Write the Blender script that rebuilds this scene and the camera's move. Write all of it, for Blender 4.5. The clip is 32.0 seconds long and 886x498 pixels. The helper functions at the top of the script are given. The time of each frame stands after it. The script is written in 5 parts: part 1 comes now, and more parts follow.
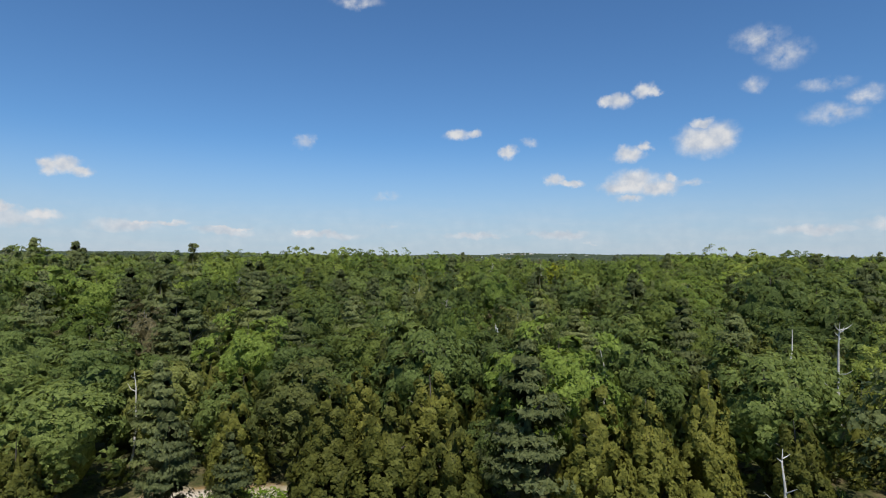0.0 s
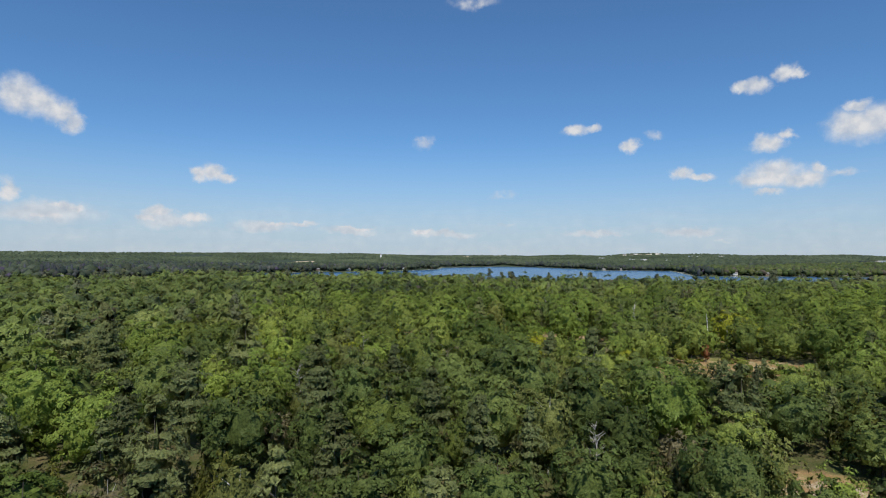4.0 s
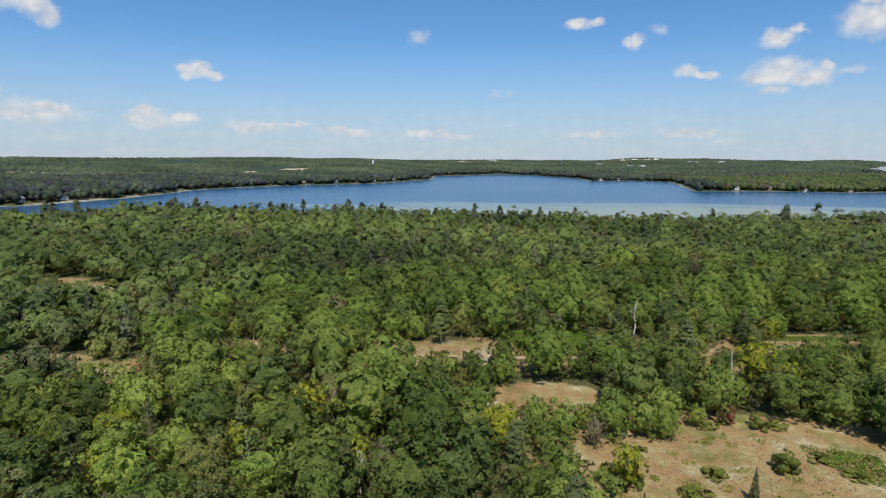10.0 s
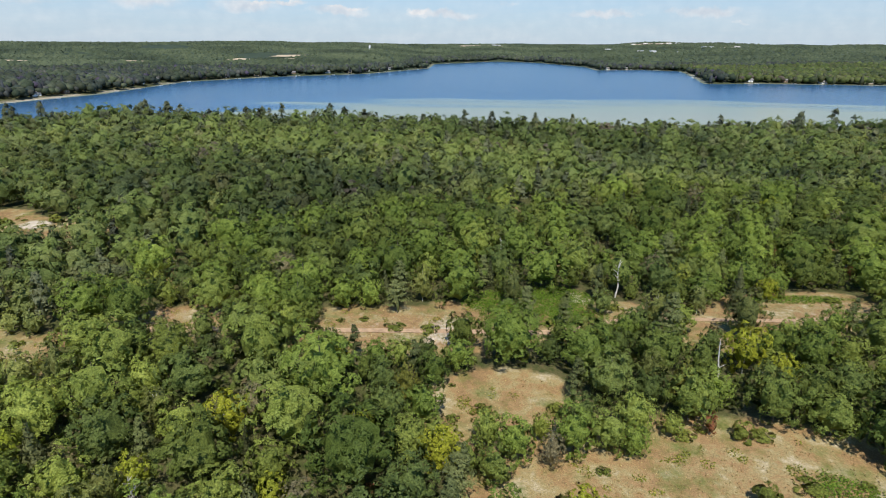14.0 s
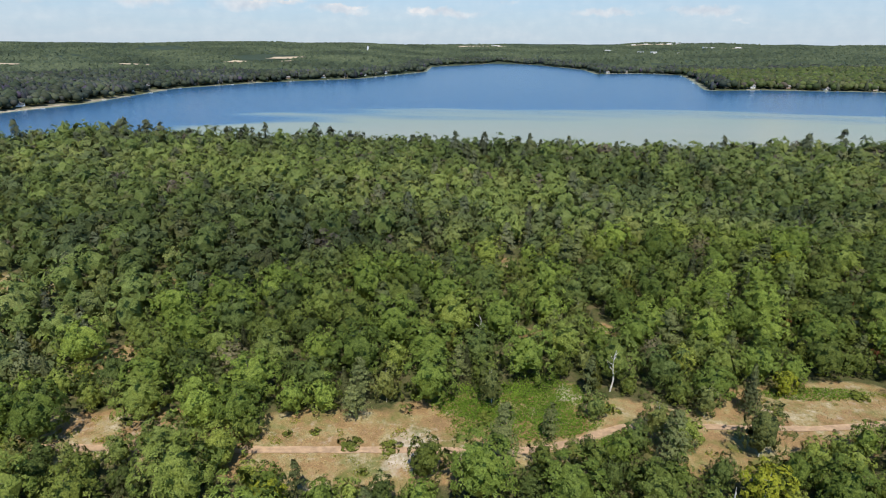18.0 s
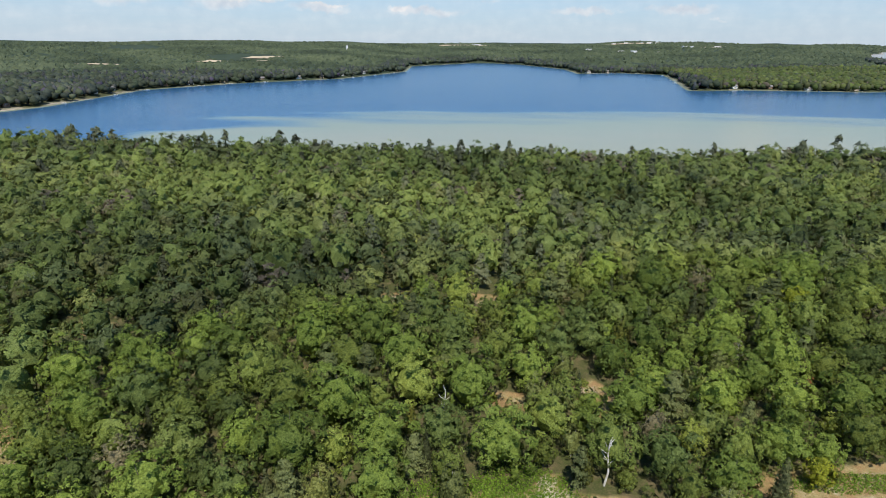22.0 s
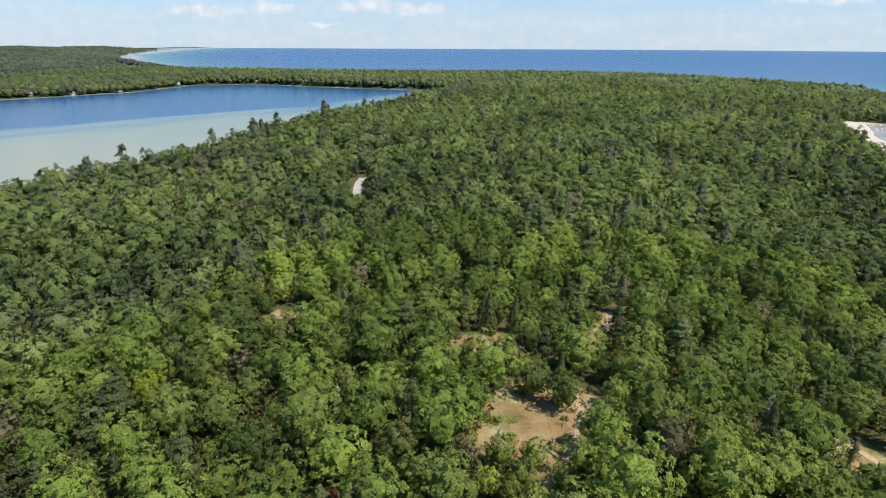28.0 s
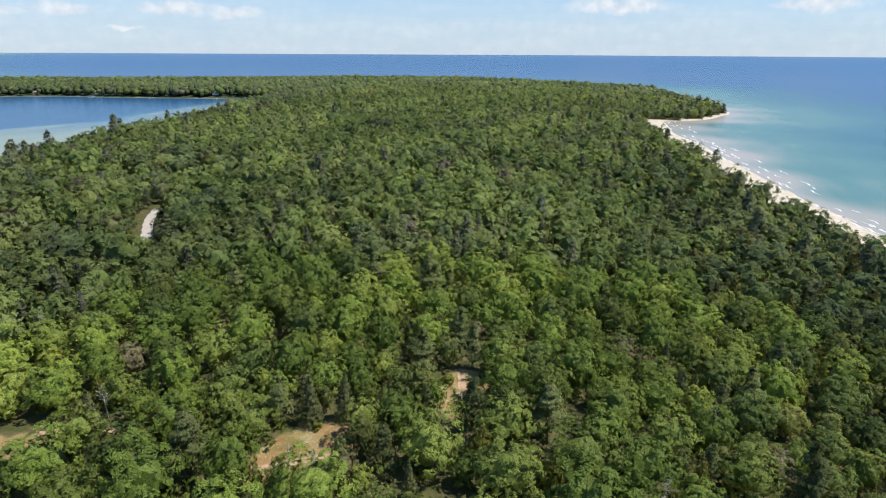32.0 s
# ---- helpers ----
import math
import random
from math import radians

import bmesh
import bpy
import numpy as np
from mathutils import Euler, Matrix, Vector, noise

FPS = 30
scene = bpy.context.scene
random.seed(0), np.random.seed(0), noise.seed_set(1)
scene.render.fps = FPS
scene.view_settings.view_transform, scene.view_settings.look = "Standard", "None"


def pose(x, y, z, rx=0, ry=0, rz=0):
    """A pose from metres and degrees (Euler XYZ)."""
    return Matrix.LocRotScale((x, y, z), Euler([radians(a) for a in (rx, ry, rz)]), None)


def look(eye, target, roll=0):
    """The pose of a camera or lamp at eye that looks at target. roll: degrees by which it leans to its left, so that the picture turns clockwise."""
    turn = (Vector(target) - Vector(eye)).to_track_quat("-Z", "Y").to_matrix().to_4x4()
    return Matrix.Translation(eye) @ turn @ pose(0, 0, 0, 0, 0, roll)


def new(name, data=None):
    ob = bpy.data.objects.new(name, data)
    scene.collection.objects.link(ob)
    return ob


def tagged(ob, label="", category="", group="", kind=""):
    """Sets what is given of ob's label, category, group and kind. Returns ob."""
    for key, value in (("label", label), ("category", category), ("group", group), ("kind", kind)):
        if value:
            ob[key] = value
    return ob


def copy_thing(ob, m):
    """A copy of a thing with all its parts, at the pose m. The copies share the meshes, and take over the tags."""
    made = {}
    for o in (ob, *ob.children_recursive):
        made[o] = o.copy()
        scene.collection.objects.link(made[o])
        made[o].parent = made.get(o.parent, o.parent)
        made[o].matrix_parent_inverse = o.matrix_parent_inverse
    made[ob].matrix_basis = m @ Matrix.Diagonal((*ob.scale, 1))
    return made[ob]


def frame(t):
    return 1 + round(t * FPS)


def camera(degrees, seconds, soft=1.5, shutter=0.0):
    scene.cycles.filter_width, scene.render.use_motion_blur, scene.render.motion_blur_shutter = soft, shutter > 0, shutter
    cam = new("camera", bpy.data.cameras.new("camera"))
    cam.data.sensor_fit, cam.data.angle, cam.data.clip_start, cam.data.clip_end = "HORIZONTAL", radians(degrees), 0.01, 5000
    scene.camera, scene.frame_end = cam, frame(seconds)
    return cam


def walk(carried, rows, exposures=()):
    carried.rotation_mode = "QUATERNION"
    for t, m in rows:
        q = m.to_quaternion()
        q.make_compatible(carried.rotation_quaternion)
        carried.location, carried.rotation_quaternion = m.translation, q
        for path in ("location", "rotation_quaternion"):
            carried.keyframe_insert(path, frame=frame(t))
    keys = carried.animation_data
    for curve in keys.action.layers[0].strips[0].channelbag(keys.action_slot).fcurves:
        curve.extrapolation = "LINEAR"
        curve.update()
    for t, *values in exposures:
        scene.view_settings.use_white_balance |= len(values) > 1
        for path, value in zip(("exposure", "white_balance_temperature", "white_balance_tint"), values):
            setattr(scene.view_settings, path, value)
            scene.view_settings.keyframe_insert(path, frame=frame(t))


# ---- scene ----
cam = camera(74.4, 32.0, soft=1.05)
# seconds, x, y, z, yaw, pitch, roll
PATH = [
    (0, 0, 0, 26.5, 0, 1.1, -0.25),
    (0.5, 0.36, 4.95, 27.81, 6.97, 0.98, -0.25),
    (1, 0.18, 10.2, 29.21, 10.7, 0.98, -0.25),
    (1.5, -0.21, 15.66, 30.62, 11.54, 0.96, -0.25),
    (2, -0.72, 21.24, 32.29, 11.54, 0.95, -0.25),
    (2.5, -1.32, 27.06, 34.39, 11.59, 0.93, -0.25),
    (3, -2.01, 32.82, 36.47, 11.59, 0.96, -0.25),
    (3.5, -2.79, 38.67, 38.69, 11.56, 0.94, -0.25),
    (5.5, -6, 62.4, 48.73, 11.07, 0.85, -0.25),
    (6, -5.82, 66.18, 50.64, 11.07, 0.93, -0.25),
    (6.5, -5.67, 70.08, 52.71, 11.06, 0.92, -0.25),
    (7, -5.4, 73.8, 54.72, 11.06, 0.9, -0.25),
    (7.5, -4.89, 77.34, 56.68, 11.06, 0.89, -0.25),
    (8, -4.23, 80.76, 58.62, 11.07, 0.93, -0.25),
    (8.5, -3.63, 84.3, 60.55, 11.06, 0.97, -0.25),
    (9, -2.82, 87.63, 62.3, 11.07, -1.39, -0.25),
    (9.5, -2.01, 90.96, 64.46, 11.06, -5.04, -0.25),
    (10, -1.17, 94.35, 66.68, 11.06, -8.69, -0.25),
    (10.5, -0.3, 97.56, 68.8, 11.08, -12, -0.25),
    (11, 0.54, 101.04, 71.05, 11.09, -15.25, -0.25),
    (11.5, 1.38, 104.49, 73.3, 11.11, -18.45, -0.25),
    (12, 2.22, 107.85, 75.52, 11.13, -19.45, -0.25),
    (12.5, 3.12, 110.91, 77.01, 11.18, -19.44, -0.25),
    (13, 3.99, 113.91, 77.74, 11.22, -19.44, -0.25),
    (13.5, 4.59, 117.12, 78.42, 11.25, -19.47, -0.25),
    (14, 4.98, 120.54, 79.47, 11.28, -19.52, -0.25),
    (14.5, 5.25, 124.17, 80.77, 11.28, -19.55, -0.25),
    (16.5, 6.36, 137.7, 87.6, 11.29, -19.67, -0.25),
    (17, 6.54, 141.24, 89.29, 11.28, -19.65, -0.25),
    (17.5, 6.69, 144.66, 90.94, 11.28, -19.66, -0.25),
    (18, 6.9, 147.96, 92.4, 11.29, -19.65, -0.25),
    (18.5, 7.17, 151.11, 93.26, 11.32, -19.65, -0.25),
    (19, 7.38, 154.41, 93.44, 11.35, -19.65, -0.25),
    (19.5, 7.53, 157.89, 93.47, 11.38, -19.65, -0.25),
    (20, 7.53, 161.76, 93.55, 11.41, -19.65, -0.25),
    (20.5, 7.41, 165.84, 93.66, 11.44, -19.65, -0.25),
    (21, 7.23, 170.13, 93.87, 11.48, -19.67, -0.25),
    (21.5, 6.93, 174.57, 94.05, 11.48, -19.7, -0.25),
    (22, 6.99, 179.19, 94.13, 9.57, -19.76, -0.25),
    (22.5, 7.05, 183.96, 94.11, 5.23, -19.81, -0.25),
    (23, 7.41, 188.97, 94.08, 0.1, -19.84, -0.25),
    (23.5, 8.13, 194.04, 94.05, -5.21, -19.84, -0.25),
    (24, 9.3, 199.17, 94.11, -10.53, -19.86, -0.25),
    (24.5, 11.04, 204.21, 94.1, -15.81, -19.8, -0.25),
    (25, 13.11, 209.1, 94.12, -21.16, -19.75, -0.25),
    (25.5, 15.6, 213.84, 94.26, -26.5, -19.69, -0.25),
    (27.5, 29.85, 230.19, 94.56, -47.65, -19.38, -0.25),
    (28, 34.14, 233.37, 94.49, -52.96, -19.29, -0.25),
    (28.5, 38.82, 236.1, 94.41, -58.23, -19.28, -0.25),
    (29, 43.65, 238.44, 94.37, -63.47, -19.29, -0.25),
    (29.5, 48.51, 240.45, 94.38, -68.59, -19.29, -0.25),
    (30, 53.34, 242.58, 94.34, -72.01, -19.29, -0.25),
    (30.5, 58.02, 244.41, 94.25, -71.56, -19.29, -0.25),
    (31, 62.88, 245.91, 94.15, -70.46, -19.3, -0.25),
    (31.5, 67.8, 247.41, 94.05, -69.62, -19.32, -0.25),
    (32, 72.69, 249.06, 93.9, -69.11, -18.78, -0.25),
]

walk(cam, [(t, pose(x, y, z, 90 + pitch, roll, yaw)) for t, x, y, z, yaw, pitch, roll in PATH],
     exposures=[(0, -0.12), (9.5, -0.08), (13, 0.12), (22, 0.12), (28, 0.3), (32, 0.3)])

# ---- world and sun ----
SUN_AZ, SUN_EL = radians(166), radians(57)   # azimuth clockwise from +y
sun_data = bpy.data.lights.new("sun", "SUN")
sun_data.energy, sun_data.angle, sun_data.color = 4.6, radians(0.53), (1.0, 0.95, 0.86)
sun = new("sun", sun_data)
sun.matrix_world = look(
    (math.sin(SUN_AZ) * math.cos(SUN_EL) * 300, math.cos(SUN_AZ) * math.cos(SUN_EL) * 300, math.sin(SUN_EL) * 300), (0, 0, 0))

# clouds: azimuth and elevation of the middle, half width, half height (radians)
CLOUDS_WEST = [
    (-0.833, 0.222, 0.03, 0.026), (-0.807, 0.215, 0.034, 0.022), (-0.784, 0.207, 0.027, 0.021), (-0.768, 0.193, 0.02, 0.018), (-0.592, 0.131, 0.015, 0.012),
    (-0.576, 0.135, 0.021, 0.014), (-0.559, 0.127, 0.019, 0.009), (-0.841, 0.092, 0.014, 0.017), (-0.782, 0.072, 0.025, 0.01), (-0.799, 0.058, 0.029, 0.008),
    (-0.765, 0.067, 0.024, 0.008), (-0.652, 0.067, 0.027, 0.009), (-0.671, 0.061, 0.024, 0.006), (-0.604, 0.063, 0.027, 0.009), (-0.48, 0.055, 0.029, 0.005),
    (-0.439, 0.057, 0.029, 0.005), (-0.351, 0.05, 0.044, 0.004), (-0.234, 0.044, 0.027, 0.006),
]
CLOUDS_EAST = [
    (0.022, 0.211, 0.023, 0.009), (0.05, 0.214, 0.017, 0.007), (0.11, 0.181, 0.014, 0.011), (0.19, 0.136, 0.017, 0.012), (0.215, 0.13, 0.024, 0.007),
    (0.275, 0.259, 0.015, 0.009), (0.294, 0.26, 0.023, 0.012), (0.331, 0.273, 0.016, 0.012), (0.346, 0.269, 0.014, 0.007), (0.309, 0.173, 0.026, 0.014),
    (0.335, 0.183, 0.016, 0.009), (0.316, 0.127, 0.046, 0.02), (0.293, 0.12, 0.034, 0.013), (0.352, 0.118, 0.034, 0.015), (0.37, 0.133, 0.013, 0.011),
    (0.312, 0.102, 0.021, 0.007), (0.414, 0.186, 0.036, 0.025), (0.44, 0.19, 0.032, 0.025), (0.421, 0.212, 0.019, 0.01),
]
CLOUDS_THIN = [
    (0.4, 0.125, 0.021, 0.005), (-0.091, 0.058, 0.019, 0.006), (0.086, 0.038, 0.024, 0.004), (0.164, 0.047, 0.029, 0.005), (0.247, 0.028, 0.015, 0.004),
    (-0.096, 0.109, 0.017, 0.008), (-0.15, 0.415, 0.034, 0.008), (0.499, 0.329, 0.029, 0.015), (0.532, 0.3, 0.029, 0.017), (0.491, 0.264, 0.015, 0.01),
    (0.581, 0.25, 0.027, 0.009), (0.594, 0.209, 0.035, 0.012), (0.63, 0.231, 0.021, 0.01), (-0.232, 0.196, 0.012, 0.009), (0.148, 0.198, 0.014, 0.006),
]
LOW_CLOUDS = [
    (-0.8, 0.062, 0.09, 0.02), (-0.64, 0.056, 0.06, 0.015), (-0.5, 0.05, 0.06, 0.012), (-0.36, 0.045, 0.06, 0.009), (-0.2, 0.04, 0.08, 0.008),
    (0.05, 0.042, 0.06, 0.008), (0.2, 0.044, 0.06, 0.009), (0.565, 0.047, 0.07, 0.01), (0.66, 0.053, 0.05, 0.012), (0.805, 0.058, 0.07, 0.013),
    (0.733, 0.028, 0.03, 0.005), (0.885, 0.052, 0.05, 0.011), (1.482, 0.066, 0.099, 0.013), (1.744, 0.062, 0.066, 0.012), (2.4, 0.1, 0.12, 0.02),
    (-1.4, 0.12, 0.1, 0.02), (-2.2, 0.2, 0.09, 0.03), (3.0, 0.25, 0.1, 0.03),
]


def node(tree, kind, x=0, y=0, **values):
    n = tree.nodes.new(kind)
    n.location = x, y
    for key, value in values.items():
        n.inputs[key.replace("_", " ")].default_value = value
    return n


def math_node(tree, op, a, b=None, c=None, clamp=False):
    n = tree.nodes.new("ShaderNodeMath")
    n.operation, n.use_clamp = op, clamp
    for i, v in enumerate((a, b, c)):
        if v is None:
            continue
        if isinstance(v, (int, float)):
            n.inputs[i].default_value = v
        else:
            tree.links.new(v, n.inputs[i])
    return n.outputs[0]


def ramp(tree, fac, stops):
    n = tree.nodes.new("ShaderNodeValToRGB")
    while len(n.color_ramp.elements) < len(stops):
        n.color_ramp.elements.new(0.5)
    for e, (p, c) in zip(n.color_ramp.elements, stops):
        e.position, e.color = p, (*c, 1)
    tree.links.new(fac, n.inputs["Fac"])
    return n.outputs["Color"]


def mix(tree, fac, a, b, blend="MIX"):
    n = tree.nodes.new("ShaderNodeMix")
    n.data_type, n.blend_type = "RGBA", blend
    for sock, v in ((n.inputs[0], fac), (n.inputs[6], a), (n.inputs[7], b)):
        if isinstance(v, (int, float)):
            sock.default_value = v
        elif isinstance(v, tuple):
            sock.default_value = (*v, 1)
        else:
            tree.links.new(v, sock)
    return n.outputs[2]


def build_world():
    w = bpy.data.worlds.new("sky")
    scene.world = w
    w.use_nodes = True
    tr = w.node_tree
    tr.nodes.clear()
    sky = tr.nodes.new("ShaderNodeTexSky")
    sky.sky_type, sky.sun_disc = "NISHITA", False
    sky.sun_elevation, sky.sun_rotation = SUN_EL, SUN_AZ
    sky.altitude, sky.air_density, sky.dust_density, sky.ozone_density = 200, 1.0, 0.05, 4.0
    tc = tr.nodes.new("ShaderNodeTexCoord")
    sep = tr.nodes.new("ShaderNodeSeparateXYZ")
    tr.links.new(tc.outputs["Generated"], sep.inputs[0])
    az = math_node(tr, "ARCTAN2", sep.outputs[0], sep.outputs[1])
    el = math_node(tr, "ARCSINE", sep.outputs[2])
    comb = tr.nodes.new("ShaderNodeCombineXYZ")
    tr.links.new(az, comb.inputs[0])
    tr.links.new(el, comb.inputs[1])
    big = node(tr, "ShaderNodeTexNoise", Scale=34.0, Detail=8.0, Roughness=0.62)
    tr.links.new(comb.outputs[0], big.inputs["Vector"])
    off = tr.nodes.new("ShaderNodeVectorMath")
    off.operation = "MULTIPLY_ADD"
    tr.links.new(big.outputs["Color"], off.inputs[0])
    off.inputs[1].default_value = (0.046, 0.03, 0)
    off.inputs[2].default_value = (-0.023, -0.015, 0)
    put = tr.nodes.new("ShaderNodeVectorMath")
    put.operation = "ADD"
    tr.links.new(comb.outputs[0], put.inputs[0])
    tr.links.new(off.outputs[0], put.inputs[1])

    def field(rows):
        best = None
        for a, e, wd, ht in rows:
            sub = tr.nodes.new("ShaderNodeVectorMath")
            sub.operation = "SUBTRACT"
            tr.links.new(put.outputs[0], sub.inputs[0])
            sub.inputs[1].default_value = (a, e, 0)
            mul = tr.nodes.new("ShaderNodeVectorMath")
            mul.operation = "MULTIPLY"
            tr.links.new(sub.outputs[0], mul.inputs[0])
            mul.inputs[1].default_value = (1 / wd, 1 / ht, 0)
            ln = tr.nodes.new("ShaderNodeVectorMath")
            ln.operation = "LENGTH"
            tr.links.new(mul.outputs[0], ln.inputs[0])
            best = ln.outputs["Value"] if best is None else math_node(tr, "MINIMUM", best, ln.outputs["Value"])
        return best

    def soft(value, lo, hi):
        m = tr.nodes.new("ShaderNodeMapRange")
        m.interpolation_type = "SMOOTHSTEP"
        tr.links.new(value, m.inputs[0])
        m.inputs[1].default_value, m.inputs[2].default_value = lo, hi
        m.inputs[3].default_value, m.inputs[4].default_value = 1, 0
        return m.outputs[0]

    fine = node(tr, "ShaderNodeTexNoise", Scale=55.0, Detail=3.0, Roughness=0.5)
    tr.links.new(comb.outputs[0], fine.inputs["Vector"])
    wisp = math_node(tr, "MULTIPLY_ADD", fine.outputs["Fac"], 0.7, 0.6, clamp=True)
    m1 = math_node(tr, "MULTIPLY", soft(field(CLOUDS_WEST + CLOUDS_EAST), 0.3, 1.25), wisp, clamp=True)
    rag = node(tr, "ShaderNodeTexNoise", Scale=38.0, Detail=5.0, Roughness=0.55)
    tr.links.new(comb.outputs[0], rag.inputs["Vector"])
    thin = math_node(tr, "MULTIPLY", soft(field(CLOUDS_THIN), 0.1, 1.6), math_node(tr, "MULTIPLY_ADD", rag.outputs["Fac"], 2.6, -0.85, clamp=True), clamp=True)
    m1 = math_node(tr, "MAXIMUM", m1, thin)
    m2 = math_node(tr, "MULTIPLY", soft(field(LOW_CLOUDS), 0.2, 1.25), 0.75)
    # thin veil low over the horizon
    veil = node(tr, "ShaderNodeTexNoise", Scale=9.0, Detail=5.0, Roughness=0.6)
    st = tr.nodes.new("ShaderNodeVectorMath")
    st.operation = "MULTIPLY"
    tr.links.new(comb.outputs[0], st.inputs[0])
    st.inputs[1].default_value = (1, 5, 1)
    tr.links.new(st.outputs[0], veil.inputs["Vector"])
    low = soft(el, 0.03, 0.12)
    v = math_node(tr, "MULTIPLY", math_node(tr, "MULTIPLY_ADD", veil.outputs["Fac"], 1.4, -0.35, clamp=True), low)
    m3 = math_node(tr, "MULTIPLY", v, 0.5)
    cover = math_node(tr, "MAXIMUM", math_node(tr, "MAXIMUM", m1, m2), m3)
    bg = node(tr, "ShaderNodeBackground", Strength=0.095)
    shade = ramp(tr, fine.outputs["Fac"], [(0.3, (6.0, 6.4, 7.1)), (0.65, (8.2, 8.3, 8.5))])
    clear = mix(tr, 1.0, sky.outputs[0], (0.73, 1.05, 1.3), "MULTIPLY")
    clear = mix(tr, math_node(tr, "MULTIPLY", soft(el, -0.02, 0.21), 0.85), clear, (4.75, 5.65, 6.95))
    tr.links.new(mix(tr, cover, clear, shade), bg.inputs["Color"])
    out = tr.nodes.new("ShaderNodeOutputWorld")
    tr.links.new(bg.outputs[0], out.inputs[0])


build_world()


# ---- materials ----
def material(name):
    m = bpy.data.materials.new(name)
    m.use_nodes = True
    tr = m.node_tree
    return m, tr, tr.nodes["Principled BSDF"]


def world_place(tree):
    return tree.nodes.new("ShaderNodeNewGeometry").outputs["Position"]


def noise_at(tree, scale, detail=4, rough=0.55, vec=None):
    n = node(tree, "ShaderNodeTexNoise", Scale=scale, Detail=detail, Roughness=rough)
    tree.links.new(vec or world_place(tree), n.inputs["Vector"])
    return n.outputs["Fac"]


def bumped(tree, bsdf, height, strength, distance):
    b = node(tree, "ShaderNodeBump", Strength=strength, Distance=distance)
    tree.links.new(height, b.inputs["Height"])
    tree.links.new(b.outputs[0], bsdf.inputs["Normal"])


def leaf_material(name, dark, mid, light, joined=False, through_light=0.3, gloss=0.08, leaves=0.0, solid=0.6):
    """Foliage: one tone for each tree, finer tones for clumps."""
    m, tr, b = material(name)
    if joined:
        tone = node(tr, "ShaderNodeAttribute")
        tone.attribute_name = "tint"
        pick = tone.outputs["Fac"]
    else:
        pick = tr.nodes.new("ShaderNodeObjectInfo").outputs["Random"]
    col = ramp(tr, pick, [(0.0, dark), (0.5, mid), (1.0, light)])
    clump = noise_at(tr, 0.4, 2)
    leaf = noise_at(tr, 3.2, 2)
    drift = noise_at(tr, 0.014, 3)
    col = mix(tr, 1.0, col, ramp(tr, drift, [(0.35, (0.86, 0.88, 0.9)), (0.65, (1.16, 1.13, 1.05))]), "MULTIPLY")
    col = mix(tr, 1.0, col, ramp(tr, clump, [(0.3, (0.92, 0.93, 0.92)), (0.7, (1.08, 1.06, 1.04))]), "MULTIPLY")
    col = mix(tr, 1.0, col, ramp(tr, leaf, [(0.34, (0.6, 0.63, 0.6)), (0.66, (1.46, 1.42, 1.36))]), "MULTIPLY")
    tr.links.new(col, b.inputs["Base Color"])
    b.inputs["Roughness"].default_value = 0.55
    b.inputs["Specular IOR Level"].default_value = gloss
    tl = tr.nodes.new("ShaderNodeBsdfTranslucent")
    if leaves:
        # leaves of one clump lean the same way
        lean = node(tr, "ShaderNodeAttribute")
        lean.attribute_name = "lean"
        turn = tr.nodes.new("ShaderNodeVectorTransform")
        turn.vector_type, turn.convert_from, turn.convert_to = "NORMAL", "OBJECT", "WORLD"
        tr.links.new(lean.outputs["Vector"], turn.inputs[0])
        tr.links.new(turn.outputs[0], b.inputs["Normal"])
    tr.links.new(mix(tr, 1.0, col, (1.3, 1.35, 0.75), "MULTIPLY"), tl.inputs[0])
    ms = node(tr, "ShaderNodeMixShader", Fac=through_light)
    tr.links.new(b.outputs[0], ms.inputs[1])
    tr.links.new(tl.outputs[0], ms.inputs[2])
    last = ms.outputs[0]
    if leaves:
        # gaps between the leaves of a spray
        cells = node(tr, "ShaderNodeTexVoronoi", Scale=leaves)
        tr.links.new(world_place(tr), cells.inputs["Vector"])
        gap = math_node(tr, "GREATER_THAN", cells.outputs["Distance"], solid)
        hole = tr.nodes.new("ShaderNodeMixShader")
        clear = tr.nodes.new("ShaderNodeBsdfTransparent")
        tr.links.new(gap, hole.inputs[0])
        tr.links.new(last, hole.inputs[1])
        tr.links.new(clear.outputs[0], hole.inputs[2])
        last = hole.outputs[0]
    tr.links.new(last, tr.nodes["Material Output"].inputs[0])
    return m


def bark_material(name, a, c, scale=4.0):
    m, tr, b = material(name)
    n = noise_at(tr, scale, 5)
    tr.links.new(ramp(tr, n, [(0.3, a), (0.7, c)]), b.inputs["Base Color"])
    b.inputs["Roughness"].default_value = 0.9
    bumped(tr, b, n, 0.5, 0.05)
    return m


